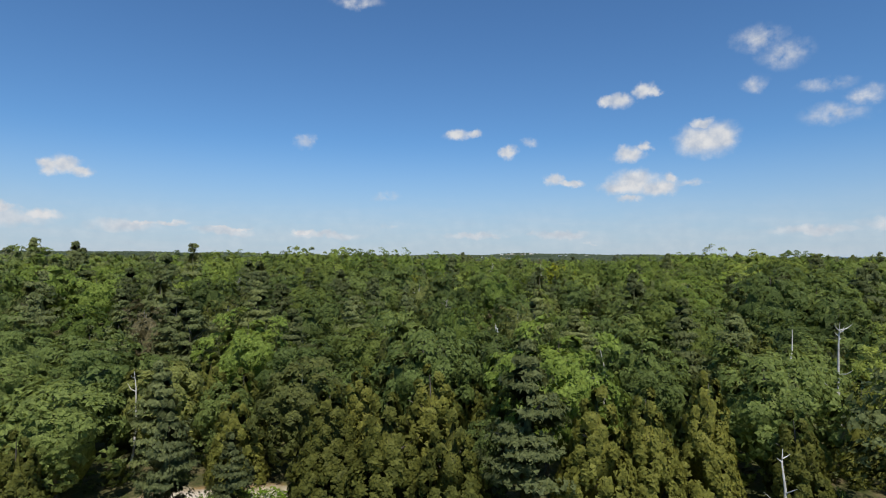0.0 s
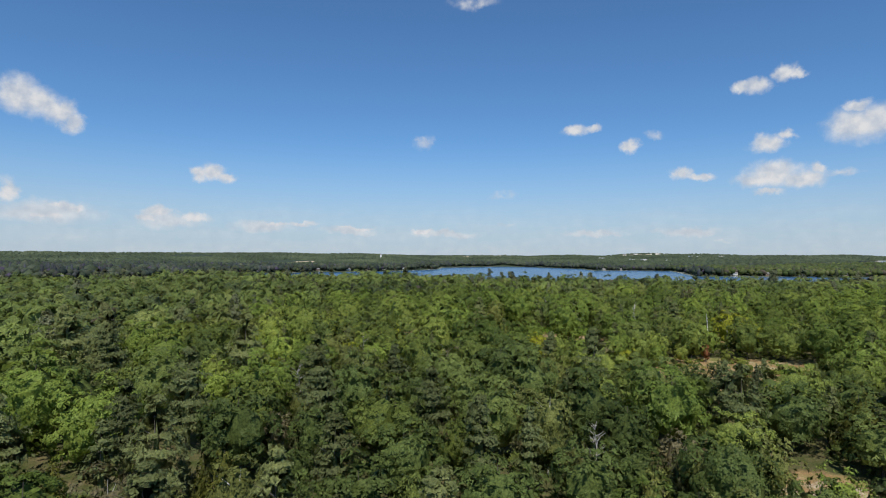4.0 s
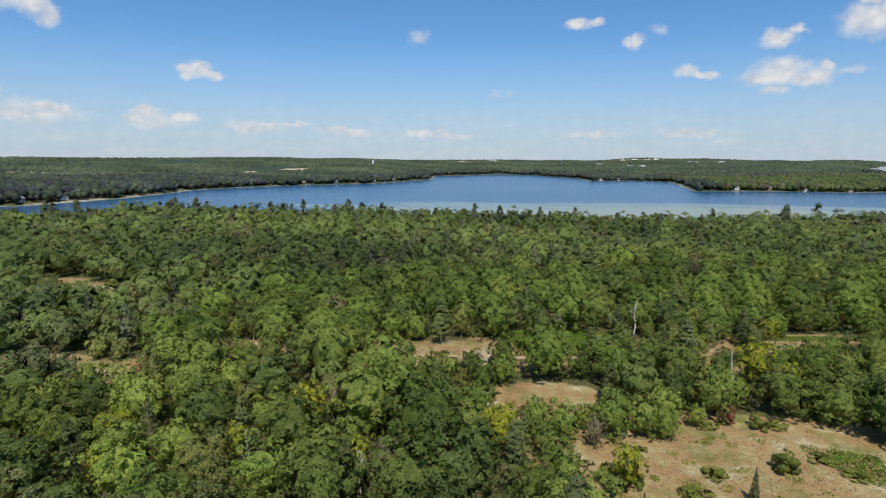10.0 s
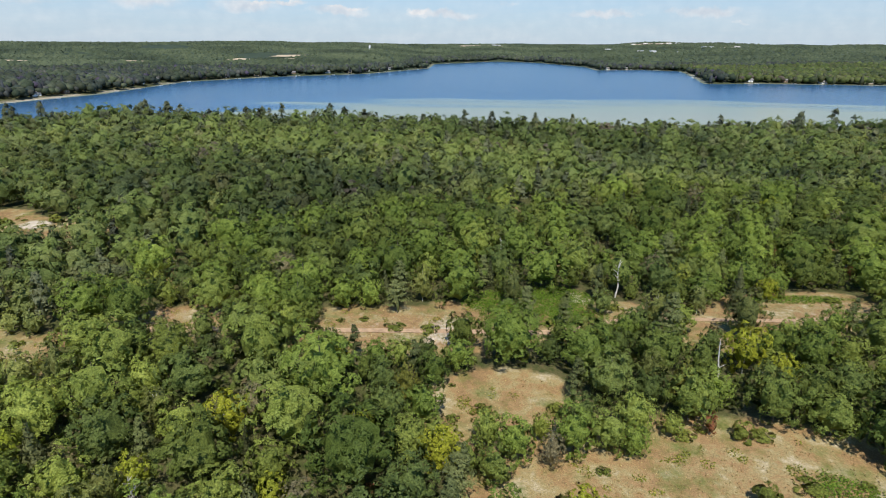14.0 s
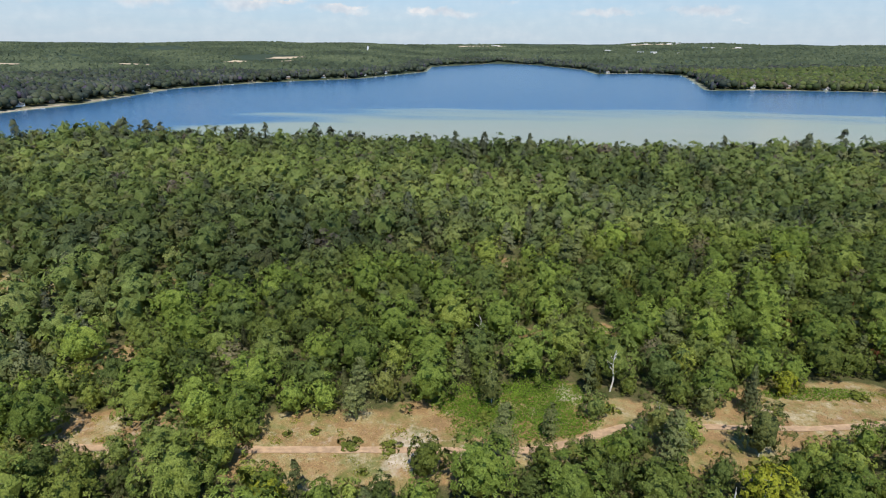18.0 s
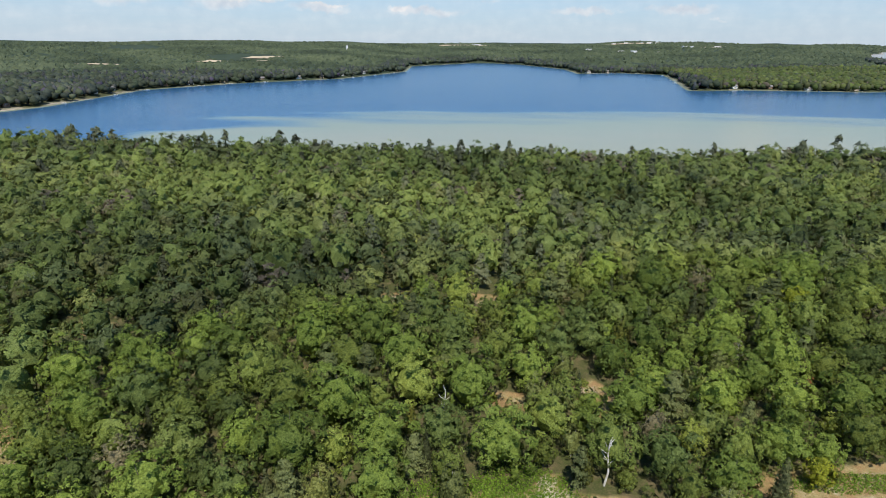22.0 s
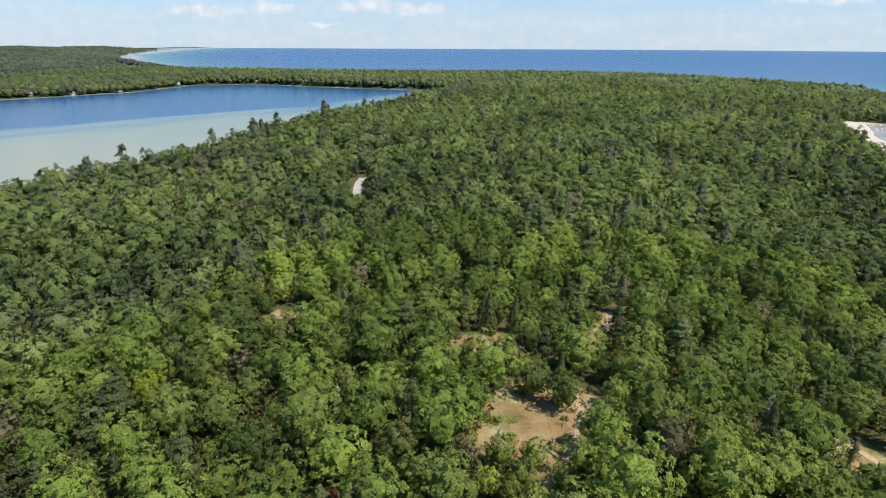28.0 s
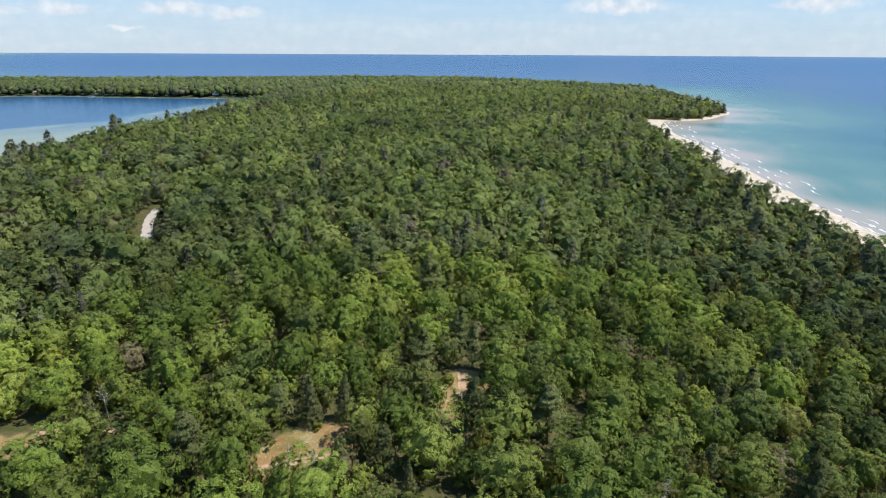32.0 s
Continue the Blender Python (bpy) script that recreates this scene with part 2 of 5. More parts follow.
def ground_material():
    m, tr, b = material("ground")
    dry = ramp(tr, noise_at(tr, 0.16, 7, 0.72), [(0.32, (0.23, 0.15, 0.075)), (0.46, (0.32, 0.21, 0.1)), (0.56, (0.33, 0.27, 0.13)), (0.68, (0.5, 0.43, 0.3))])
    dry = mix(tr, 1.0, dry, ramp(tr, noise_at(tr, 4.5, 4, 0.7), [(0.3, (0.6, 0.6, 0.55)), (0.7, (1.35, 1.3, 1.3))]), "MULTIPLY")
    green = ramp(tr, noise_at(tr, 1.8, 6, 0.7), [(0.3, (0.07, 0.095, 0.02)), (0.7, (0.2, 0.21, 0.06))])
    where = ramp(tr, noise_at(tr, 0.11, 6, 0.72), [(0.5, (0, 0, 0)), (0.66, (0.9, 0.9, 0.9))])
    open_col = mix(tr, where, dry, green)
    litter = ramp(tr, noise_at(tr, 0.35, 6, 0.7), [(0.35, (0.05, 0.065, 0.018)), (0.5, (0.085, 0.085, 0.035)), (0.66, (0.14, 0.11, 0.06))])
    litter = mix(tr, 1.0, litter, ramp(tr, noise_at(tr, 5.0, 4, 0.7), [(0.3, (0.5, 0.5, 0.5)), (0.7, (1.5, 1.5, 1.4))]), "MULTIPLY")
    sand = ramp(tr, noise_at(tr, 0.5, 6), [(0.3, (0.46, 0.385, 0.29)), (0.7, (0.66, 0.585, 0.48))])
    op = tr.nodes.new("ShaderNodeAttribute")
    op.attribute_name = "open"
    sn = tr.nodes.new("ShaderNodeAttribute")
    sn.attribute_name = "sand"
    edge = math_node(tr, "ADD", op.outputs["Fac"], math_node(tr, "MULTIPLY_ADD", noise_at(tr, 0.3, 4), 0.7, -0.35))
    mr = tr.nodes.new("ShaderNodeMapRange")
    tr.links.new(edge, mr.inputs[0])
    mr.inputs[1].default_value, mr.inputs[2].default_value = 0.35, 0.6
    col = mix(tr, mr.outputs[0], litter, open_col)
    sedge = math_node(tr, "ADD", sn.outputs["Fac"], math_node(tr, "MULTIPLY_ADD", noise_at(tr, 0.45, 5, 0.7), 0.9, -0.45))
    mr2 = tr.nodes.new("ShaderNodeMapRange")
    tr.links.new(sedge, mr2.inputs[0])
    mr2.inputs[1].default_value, mr2.inputs[2].default_value = 0.4, 0.7
    col = mix(tr, mr2.outputs[0], col, sand)
    far = tr.nodes.new("ShaderNodeAttribute")
    far.attribute_name = "wood"
    woods = ramp(tr, noise_at(tr, 0.012, 6, 0.7), [(0.3, (0.03, 0.048, 0.03)), (0.7, (0.06, 0.08, 0.048))])
    col = mix(tr, far.outputs["Fac"], col, woods)
    tr.links.new(col, b.inputs["Base Color"])
    b.inputs["Roughness"].default_value = 0.95
    b.inputs["Specular IOR Level"].default_value = 0.15
    bumped(tr, b, noise_at(tr, 2.5, 5), 0.6, 0.15)
    return m


def water_material(name, stops, rough, wave, strength):
    """Lit from within by its depth: the stored depth picks the tone of water over its sand bed."""
    m, tr, b = material(name)
    at = tr.nodes.new("ShaderNodeAttribute")
    at.attribute_name = "depth"
    st = tr.nodes.new("ShaderNodeVectorMath")
    st.operation = "MULTIPLY"
    tr.links.new(world_place(tr), st.inputs[0])
    st.inputs[1].default_value = (0.35, 1.0, 1.0)
    streak = noise_at(tr, 0.011, 5, 0.6, st.outputs[0])
    d = math_node(tr, "ADD", at.outputs["Fac"], math_node(tr, "MULTIPLY_ADD", streak, 0.3, -0.15))
    tr.links.new(ramp(tr, d, stops), b.inputs["Base Color"])
    b.inputs["Roughness"].default_value = rough
    b.inputs["IOR"].default_value = 1.33
    b.inputs["Specular IOR Level"].default_value = 0.14
    bumped(tr, b, noise_at(tr, wave, 4, 0.6), strength, 0.4)
    return m


def plain(name, color, rough=0.7, metal=0.0, scale=6.0, vary=0.15):
    m, tr, b = material(name)
    n = noise_at(tr, scale, 4)
    lo, hi = tuple(c * (1 - vary) for c in color), tuple(min(1, c * (1 + vary)) for c in color)
    tr.links.new(ramp(tr, n, [(0.3, lo), (0.7, hi)]), b.inputs["Base Color"])
    b.inputs["Roughness"].default_value, b.inputs["Metallic"].default_value = rough, metal
    return m


GROUND = ground_material()
LAKE = water_material("lake_water", [(0.0, (0.42, 0.38, 0.28)), (0.12, (0.32, 0.315, 0.22)), (0.4, (0.26, 0.295, 0.205)),
                                     (0.52, (0.11, 0.19, 0.23)), (0.62, (0.035, 0.11, 0.215)), (1.0, (0.028, 0.094, 0.19))], 0.2, 0.5, 0.25)
SEA = water_material("sea_water", [(0.0, (0.42, 0.36, 0.3)), (0.1, (0.32, 0.32, 0.27)), (0.25, (0.1, 0.205, 0.18)),
                                   (0.5, (0.035, 0.125, 0.15)), (0.75, (0.011, 0.072, 0.165)), (1.0, (0.007, 0.066, 0.185))], 0.22, 0.35, 0.3)
BARK = bark_material("bark", (0.06, 0.05, 0.04), (0.16, 0.14, 0.11))
BIRCH = bark_material("birch_bark", (0.45, 0.42, 0.37), (0.7, 0.68, 0.63), 2.0)
DEAD = bark_material("dead_wood", (0.3, 0.28, 0.25), (0.5, 0.47, 0.43), 3.0)
TRACK = plain("track_sand", (0.43, 0.29, 0.175), 0.95, 0, 0.9, 0.25)
ASPHALT = plain("road_asphalt", (0.44, 0.39, 0.34), 0.9, 0, 0.7, 0.12)
FOAM = plain("foam", (0.75, 0.76, 0.76), 0.8, 0, 1.0, 0.1)
TONES = {
    "maple": ((0.087, 0.13, 0.033), (0.138, 0.202, 0.048), (0.194, 0.269, 0.063)),
    "beech": ((0.096, 0.131, 0.035), (0.151, 0.205, 0.056), (0.212, 0.274, 0.071)),
    "oak": ((0.066, 0.096, 0.032), (0.104, 0.15, 0.05), (0.148, 0.198, 0.063)),
    "aspen": ((0.102, 0.125, 0.047), (0.162, 0.198, 0.074), (0.224, 0.263, 0.096)),
    "birch": ((0.092, 0.112, 0.039), (0.147, 0.177, 0.061), (0.206, 0.235, 0.078)),
    "cherry": ((0.107, 0.141, 0.036), (0.168, 0.219, 0.057), (0.236, 0.291, 0.071)),
    "ash": ((0.12, 0.115, 0.07), (0.155, 0.15, 0.092), (0.19, 0.18, 0.12)),
    "white_pine": ((0.078, 0.098, 0.045), (0.123, 0.156, 0.071), (0.171, 0.205, 0.092)),
    "cedar": ((0.085, 0.098, 0.026), (0.13, 0.148, 0.038), (0.17, 0.185, 0.048)),
    "spruce": ((0.067, 0.083, 0.045), (0.106, 0.13, 0.069), (0.15, 0.172, 0.087)),
}
TONES = {k: tuple((r * 1.1, g * 1.03, b * 0.97) for r, g, b in v) for k, v in TONES.items()}
# Haze painted into leaf colour: red and green dulled, blue raised for farther woods.
HAZED_TONES = {k: tuple((r * 0.9, g * 0.87, b * 1.25) for r, g, b in v) for k, v in TONES.items()}
LEAF = {k: leaf_material(k + "_leaves", *v, leaves=4.2) for k, v in TONES.items()}
LEAF_NEAR = {k: leaf_material(k + "_fine_leaves", *v, leaves=9.0, solid=0.68) for k, v in TONES.items()}
HEART = {k: leaf_material(k + "_inner_leaves", *v) for k, v in TONES.items()}
LEAF_J = {k: leaf_material(k + "_leaves_hazed", *v, joined=True, leaves=2.2) for k, v in HAZED_TONES.items()}
HEART_J = {k: leaf_material(k + "_inner_leaves_hazed", *v, joined=True) for k, v in HAZED_TONES.items()}
# Stronger haze in the colour of the farthest woods: duller still and bluer.
FAR_HAZED_J = {k: leaf_material(k + "_far_shore_leaves_hazed", *(tuple((r * 0.63, g * 0.62, b * 1.2) for r, g, b in v)), joined=True) for k, v in HAZED_TONES.items()}
YELLOW = leaf_material("yellow_leaves", (0.17, 0.22, 0.03), (0.24, 0.27, 0.035), (0.32, 0.33, 0.04), leaves=4.2)
RUST = leaf_material("rust_leaves", (0.17, 0.07, 0.04), (0.23, 0.095, 0.05), (0.28, 0.12, 0.065), leaves=4.2)
BRUSH = leaf_material("brush_leaves", (0.085, 0.11, 0.03), (0.12, 0.155, 0.04), (0.16, 0.2, 0.05), joined=True, leaves=7.0)
SHRUB = leaf_material("shrub_leaves", (0.14, 0.17, 0.04), (0.19, 0.22, 0.05), (0.25, 0.27, 0.065), leaves=9.0)

# ---- plan ----
LAKE_Z = 5.0
LAKE_SHORE = [(-850, 575), (-640, 552), (-455, 550), (-385, 600), (-250, 592), (-150, 585), (-87, 600), (13, 603), (94, 622), (228, 648),
              (390, 720), (530, 780), (670, 815), (850, 880), (1025, 955), (1000, 1075), (950, 1230), (925, 1380), (870, 1470), (775, 1515), (600, 1420), (386, 1420),
              (283, 1385), (305, 1590), (335, 1930), (220, 2000), (100, 1935), (78, 2171), (-100, 2550), (-269, 2669), (-465, 2266), (-404, 1917),
              (-480, 1565), (-640, 1370), (-723, 1170), (-673, 894), (-690, 740), (-800, 650)]
SEA_SHORE = [(-6500, -1500), (-2500, -700), (-600, -200), (-100, -70), (120, 20), (300, 104), (417, 141), (502, 169), (608, 194), (690, 214), (770, 237),
             (864, 252), (926, 260), (950, 222), (973, 198), (1078, 163), (1130, 180), (1300, 230), (1560, 290), (1780, 700), (1760, 1043),
             (1480, 1466), (1340, 1728), (1130, 2062), (1230, 2500), (1532, 3290), (1724, 3679), (2155, 4066), (3169, 4964), (4500, 6500),
             (7500, 6500), (7500, -6500), (-6500, -6500)]
BAR = [(-485, 830), (-345, 890), (-253, 905), (-160, 935), (-80, 945), (0, 970), (90, 990), (250, 997), (420, 985), (550, 955), (644, 925), (950, 1010)]   # outer edge of the sand bar
# clearings: x, y, half sizes, turn in degrees, how sandy
CLEARINGS = [
    (-20, 49, 8, 4, 20, 0.8), (33, 134, 8, 5, 0, 0.45), (33, 201.5, 31, 14.5, 13, 0.2), (27, 188, 23, 12, 6, 0.25), (-3, 216.5, 13, 9, 25, 0.25), (-27, 241, 23, 8, 8, 0.35),
    (8, 258, 26, 7.5, 13, 0.25), (70, 274, 21, 10, 12, 0.35), (-76, 234, 12, 7, 10, 0.4), (-104, 213, 10, 7, 0, 0.3), (-100, 258, 7, 8, 30, 0.3),
    (-178, 291, 22, 9, -22, 0.3), (-131, 212, 15, 8, 10, 0.2), (-208, 303, 16, 8, -20, 0.2), (-187, 298, 5, 3, 0, 1.0), (-158, 297, 6, 4, 0, 0.4), (-48, 297, 6, 4, 10, 0.4),
    (-35, 346, 7, 4, 0, 0.5), (-9, 349, 6, 3.5, 0, 0.1), (24, 304, 3, 6, 0, 0.4), (3, 297, 4, 4, 0, 0.2), (22, 307, 3, 4, 0, 0.4), (-118, 310, 5, 4, 0, 0.4), (135, 282, 13.5, 12.5, 0, 0.1),
    (157, 312, 10, 7, -30, 0.3), (138, 363, 7, 4.5, 0, 0.3), (96, 331, 4, 3, 0, 0.2), (134, 373, 5, 4, 0, 0.4), (190, 288, 9, 5, 20, 0.15),
    (170, 226, 6, 5, 40, 0.3), (176, 187, 6, 5, 0, 0.3), (-19, 241, 4, 6, 0, 0.6), (80, 284, 8, 4, 0, 0.4), (45, 253, 13, 5, 10, 0.2), (13, 269, 2.5, 4, 0, 0.8),
    (12, 250, 15, 4, 25, 0.15), (58, 262, 15, 5, 8, 0.2), (-30, 233, 17, 5, 10, 0.3), (-86, 231, 13, 6, 5, 0.4),
]
TRAILS = [
    [(-95, 226), (-48, 234), (-17, 241), (5, 246), (13, 250), (25, 260), (41, 263), (66, 267), (95, 276), (118, 271), (131, 271), (140, 275), (150, 279)],
    [(170, 286), (180, 289)], [(189, 288), (202, 293)],
    [(140, 372), (149, 362), (148, 346)], [(147, 322), (152, 316), (157.5, 307), (160, 303)],
    [(175, 240), (172, 231), (172, 225), (166, 216), (163, 208)],
]
ROAD = [(238, 444), (263, 467), (277, 481), (288, 491), (306, 503)]


YELLOW_SPOTS = [
    (-48, 197, 1.05), (-37, 218, 1.0), (-10, 197, 0.95), (46, 238, 1.25), (63, 280, 0.7), (261, 276, 0.9), (324, 227, 0.95), (84, 490, 1.0), (86, 357, 1.1),
    (-62, 155, 0.9), (-55, 182, 0.8), (12, 190, 0.8), (-78, 181, 0.9), (-72, 170, 0.8), (52, 233, 0.85), (-33, 183, 0.8), (-25, 201, 0.75)]
SNAGS = [(39, 231), (23, 273), (-10, 284), (41, 60), (34.5, 58), (24.6, 42.4), (19.6, 71.3), (-18, 186), (35, 216), (75, 316), (152, 361), (110, 320), (151, 311), (-49, 175), (-30, 176)]


def polygon_distance(x, y, pts, closed=True):
    """Distance to the outline, negative inside."""
    p = np.array(pts, float)
    q = np.roll(p, -1, 0) if closed else p[1:]
    p = p if closed else p[:-1]
    best = np.full(np.shape(x), 1e18)
    inside = np.zeros(np.shape(x), bool)
    for (ax, ay), (bx, by) in zip(p, q):
        dx, dy = bx - ax, by - ay
        k = np.clip(((x - ax) * dx + (y - ay) * dy) / (dx * dx + dy * dy), 0, 1)
        best = np.minimum(best, (x - ax - k * dx) ** 2 + (y - ay - k * dy) ** 2)
        if closed and ay != by:
            inside ^= ((ay > y) != (by > y)) & (x < (bx - ax) * (y - ay) / (by - ay) + ax)
    d = np.sqrt(best)
    return np.where(inside, -d, d) if closed else d


def step(v, a, b):
    k = np.clip((v - a) / (b - a), 0, 1)
    return k * k * (3 - 2 * k)


def waves(x, y, size, seed):
    """Smooth hills of about that size, -1 to 1."""
    r = np.random.RandomState(seed)
    out = np.zeros(np.shape(x))
    for _ in range(7):
        a, f, p = r.uniform(0, 2 * np.pi), r.uniform(0.6, 1.7), r.uniform(0, 6.28)
        out += np.sin((x * np.cos(a) + y * np.sin(a)) * f * 2 * np.pi / size + p)
    return out / 4.0


def shore_wobble(x, y):
    return 6 * waves(x, y, 130, 5) + 2.5 * waves(x, y, 40, 6)


def lake_distance(x, y):
    return polygon_distance(x, y, LAKE_SHORE) + shore_wobble(x, y)


def sea_distance(x, y):
    return polygon_distance(x, y, SEA_SHORE) + 0.5 * shore_wobble(x, y)


def rim(x, y):
    """The land and water rise a little towards the horizon."""
    r = np.hypot(x - 60, y - 200)
    return step(r, 2200, 5200) ** 1.2


def terrain(x, y):
    dl, ds = lake_distance(x, y), sea_distance(x, y)
    land = 5.9 + 8.4 * step(ds, 105, 205) + 2.0 * waves(x, y, 170, 2) * step(ds, 40, 140) + 7 * step(ds, 120, 500) * waves(x, y, 900, 3)
    land = land + 1.5 * step(ds, 30, 70) * step(x, 150, 260) * (1 - step(ds, 105, 205))
    land = land + step(np.hypot(x, y), 1500, 4000) * 14 * (1 + waves(x, y, 1800, 4))
    near_lake = 0.5 * step(dl, 0, 25) + 0.1 * step(dl, 25, 120) + 0.4 * step(dl, 110, 330)
    land = 6.0 + (land - 6.0) * near_lake
    z = np.where(ds < 35, 5.0 + 1.5 * np.clip(ds, -30, 35) / 35, land)
    z = np.where((ds >= 35) & (ds < 60), 6.5 + (land - 6.5) * step(ds, 35, 60), z)
    z = np.where(dl < 6, np.minimum(z, 5.0 + 1.0 * np.clip(dl, -40, 6) / 6), z)
    hills = 32 + 12 * (0.5 + 0.5 * waves(x, y, 2600, 8))
    return z + rim(x, y) * np.where((dl < 0) | (ds < 0), 55, hills)


def axis(lo, hi, fine_lo, fine_hi, fine, grow):
    v = list(np.arange(fine_lo, fine_hi + 0.1, fine))
    s = fine
    while v[-1] < hi:
        s *= grow
        v.append(v[-1] + s)
    s = fine
    while v[0] > lo:
        s *= grow
        v.insert(0, v[0] - s)
    return np.array(v)


GX, GY = axis(-5200, 5200, -240, 480, 4.0, 1.06), axis(-5200, 5200, 0, 560, 4.0, 1.06)
XX, YY = np.meshgrid(GX, GY)
ZZ = terrain(XX, YY)


def height(x, y):
    """The ground's height, from its own mesh."""
    x, y = np.asarray(x, float), np.asarray(y, float)
    i = np.clip(np.searchsorted(GX, x) - 1, 0, len(GX) - 2)
    j = np.clip(np.searchsorted(GY, y) - 1, 0, len(GY) - 2)
    u, v = (x - GX[i]) / (GX[i + 1] - GX[i]), (y - GY[j]) / (GY[j + 1] - GY[j])
    return (ZZ[j, i] * (1 - u) + ZZ[j, i + 1] * u) * (1 - v) + (ZZ[j + 1, i] * (1 - u) + ZZ[j + 1, i + 1] * u) * v


def clearing_value(x, y, grow=1.0):
    """1 inside a clearing, falling to 0 outside; and how sandy it is."""
    best, sandy = np.zeros(np.shape(x)), np.zeros(np.shape(x))
    for cx, cy, rx, ry, turn, sand in CLEARINGS:
        a = radians(turn)
        u = ((x - cx) * math.cos(a) + (y - cy) * math.sin(a)) / (rx * grow)
        v = (-(x - cx) * math.sin(a) + (y - cy) * math.cos(a)) / (ry * grow)
        k = 1 - step(np.hypot(u, v), 0.75, 1.35)
        sandy = np.maximum(sandy, k * sand)
        best = np.maximum(best, k)
    return best, sandy


def mesh_from(name, verts, faces, mat, smooth=False, points=(), inner=None, inner_faces=None):
    """A mesh from arrays: faces of one corner count; points: (name, type, values) to store on its vertices."""
    verts, faces = np.asarray(verts, np.float32), np.asarray(faces, np.int32)
    n, k = faces.shape
    me = bpy.data.meshes.new(name)
    me.vertices.add(len(verts))
    me.vertices.foreach_set("co", verts.ravel())
    me.loops.add(n * k)
    me.loops.foreach_set("vertex_index", faces.ravel())
    me.polygons.add(n)
    me.polygons.foreach_set("loop_start", np.arange(0, n * k, k, dtype=np.int32))
    me.polygons.foreach_set("use_smooth", np.full(n, smooth))
    me.materials.append(mat)
    if inner:
        me.materials.append(inner)
        me.polygons.foreach_set("material_index", np.asarray(inner_faces, np.int32))
    for key, kind, values in points:
        a = me.attributes.new(key, kind, "POINT")
        a.data.foreach_set("vector" if kind == "FLOAT_VECTOR" else "value", np.asarray(values, np.float32).ravel())
    me.update(calc_edges=True)
    return me


def grid_faces(nx, ny):
    i = np.arange(nx * ny).reshape(ny, nx)
    return np.stack([i[:-1, :-1], i[:-1, 1:], i[1:, 1:], i[1:, :-1]], -1).reshape(-1, 4)


# ---- ground and water ----
def build_ground():
    op, sandy = clearing_value(XX, YY, 1.25)
    ds, dl = sea_distance(XX, YY), lake_distance(XX, YY)
    wide = 1 - 0.75 * step(XX, 900, 960)
    beach = np.maximum(1 - step(ds / wide, 18, 36), 0.5 * (1 - step(dl, 1, 6)))
    sandy = np.maximum(sandy, beach * 1.2)
    wood = step(np.hypot(XX - 60, YY - 200), 900, 1500) * (1 - beach)
    me = mesh_from("ground", np.stack([XX, YY, ZZ], -1).reshape(-1, 3), grid_faces(len(GX), len(GY)), GROUND, True,
                   [("open", "FLOAT", op), ("sand", "FLOAT", sandy), ("wood", "FLOAT", wood)])
    tagged(new("ground", me), "sandy forest floor with dry tan grass in the clearings", "ground", kind="structure")


def build_water(name, x, y, depth, mat, label):
    xx, yy = np.meshgrid(x, y)
    d = depth(xx, yy)
    z = LAKE_Z - 0.12 + rim(xx, yy) * 56
    keep = (lake_distance(xx, yy) < 40) if name == "lake" else (sea_distance(xx, yy) < 40)
    f = grid_faces(len(x), len(y))
    f = f[keep.ravel()[f].any(1)]
    me = mesh_from(name, np.stack([xx, yy, z], -1).reshape(-1, 3), f, mat, True, [("depth", "FLOAT", d)])
    tagged(new(name, me), label, "water", kind="structure")


def lake_depth(x, y):
    bx, by = np.array(BAR, float).T
    edge = np.interp(x, bx, by) + 14 * waves(x, y, 300, 31)
    k = 0.46 + (y - edge) / 260.0
    k = np.where(y > edge, 0.5 + (y - edge) / 130.0, 0.12 + 0.36 * step(k, -0.9, 0.46))
    west = step(-x, 330, 520)
    band = 0.5 + 0.5 * np.sin(y / 17.0 + 1.5 * waves(x, y, 300, 32))
    k = np.where(y <= edge, k + step(-x, 180, 480) * band * 0.5, k)
    k = k * (1 - west) + west
    shore = -polygon_distance(x, y, LAKE_SHORE)
    return np.clip(np.minimum(k, np.maximum(shore, 0) / 28 + 0.1), 0, 1)


def sea_depth(x, y):
    d = -polygon_distance(x, y, SEA_SHORE) + 18 * waves(x, y, 160, 33)
    return np.clip(0.02 + 0.2 * step(d, -5, 60) + 0.33 * step(d, 40, 260) + 0.45 * step(d, 180, 620), 0, 1)


build_ground()
build_water("lake", np.arange(-900, 1101, 12.0), np.arange(520, 2701, 14.0), lake_depth, LAKE, "blue inland lake with a pale sand bar along its near shore")
build_water("sea", axis(-5200, 5200, 250, 1150, 12.0, 1.07), axis(-5200, 5200, -40, 320, 10.0, 1.07), sea_depth, SEA,
            "open blue water turning turquoise over the shallows")


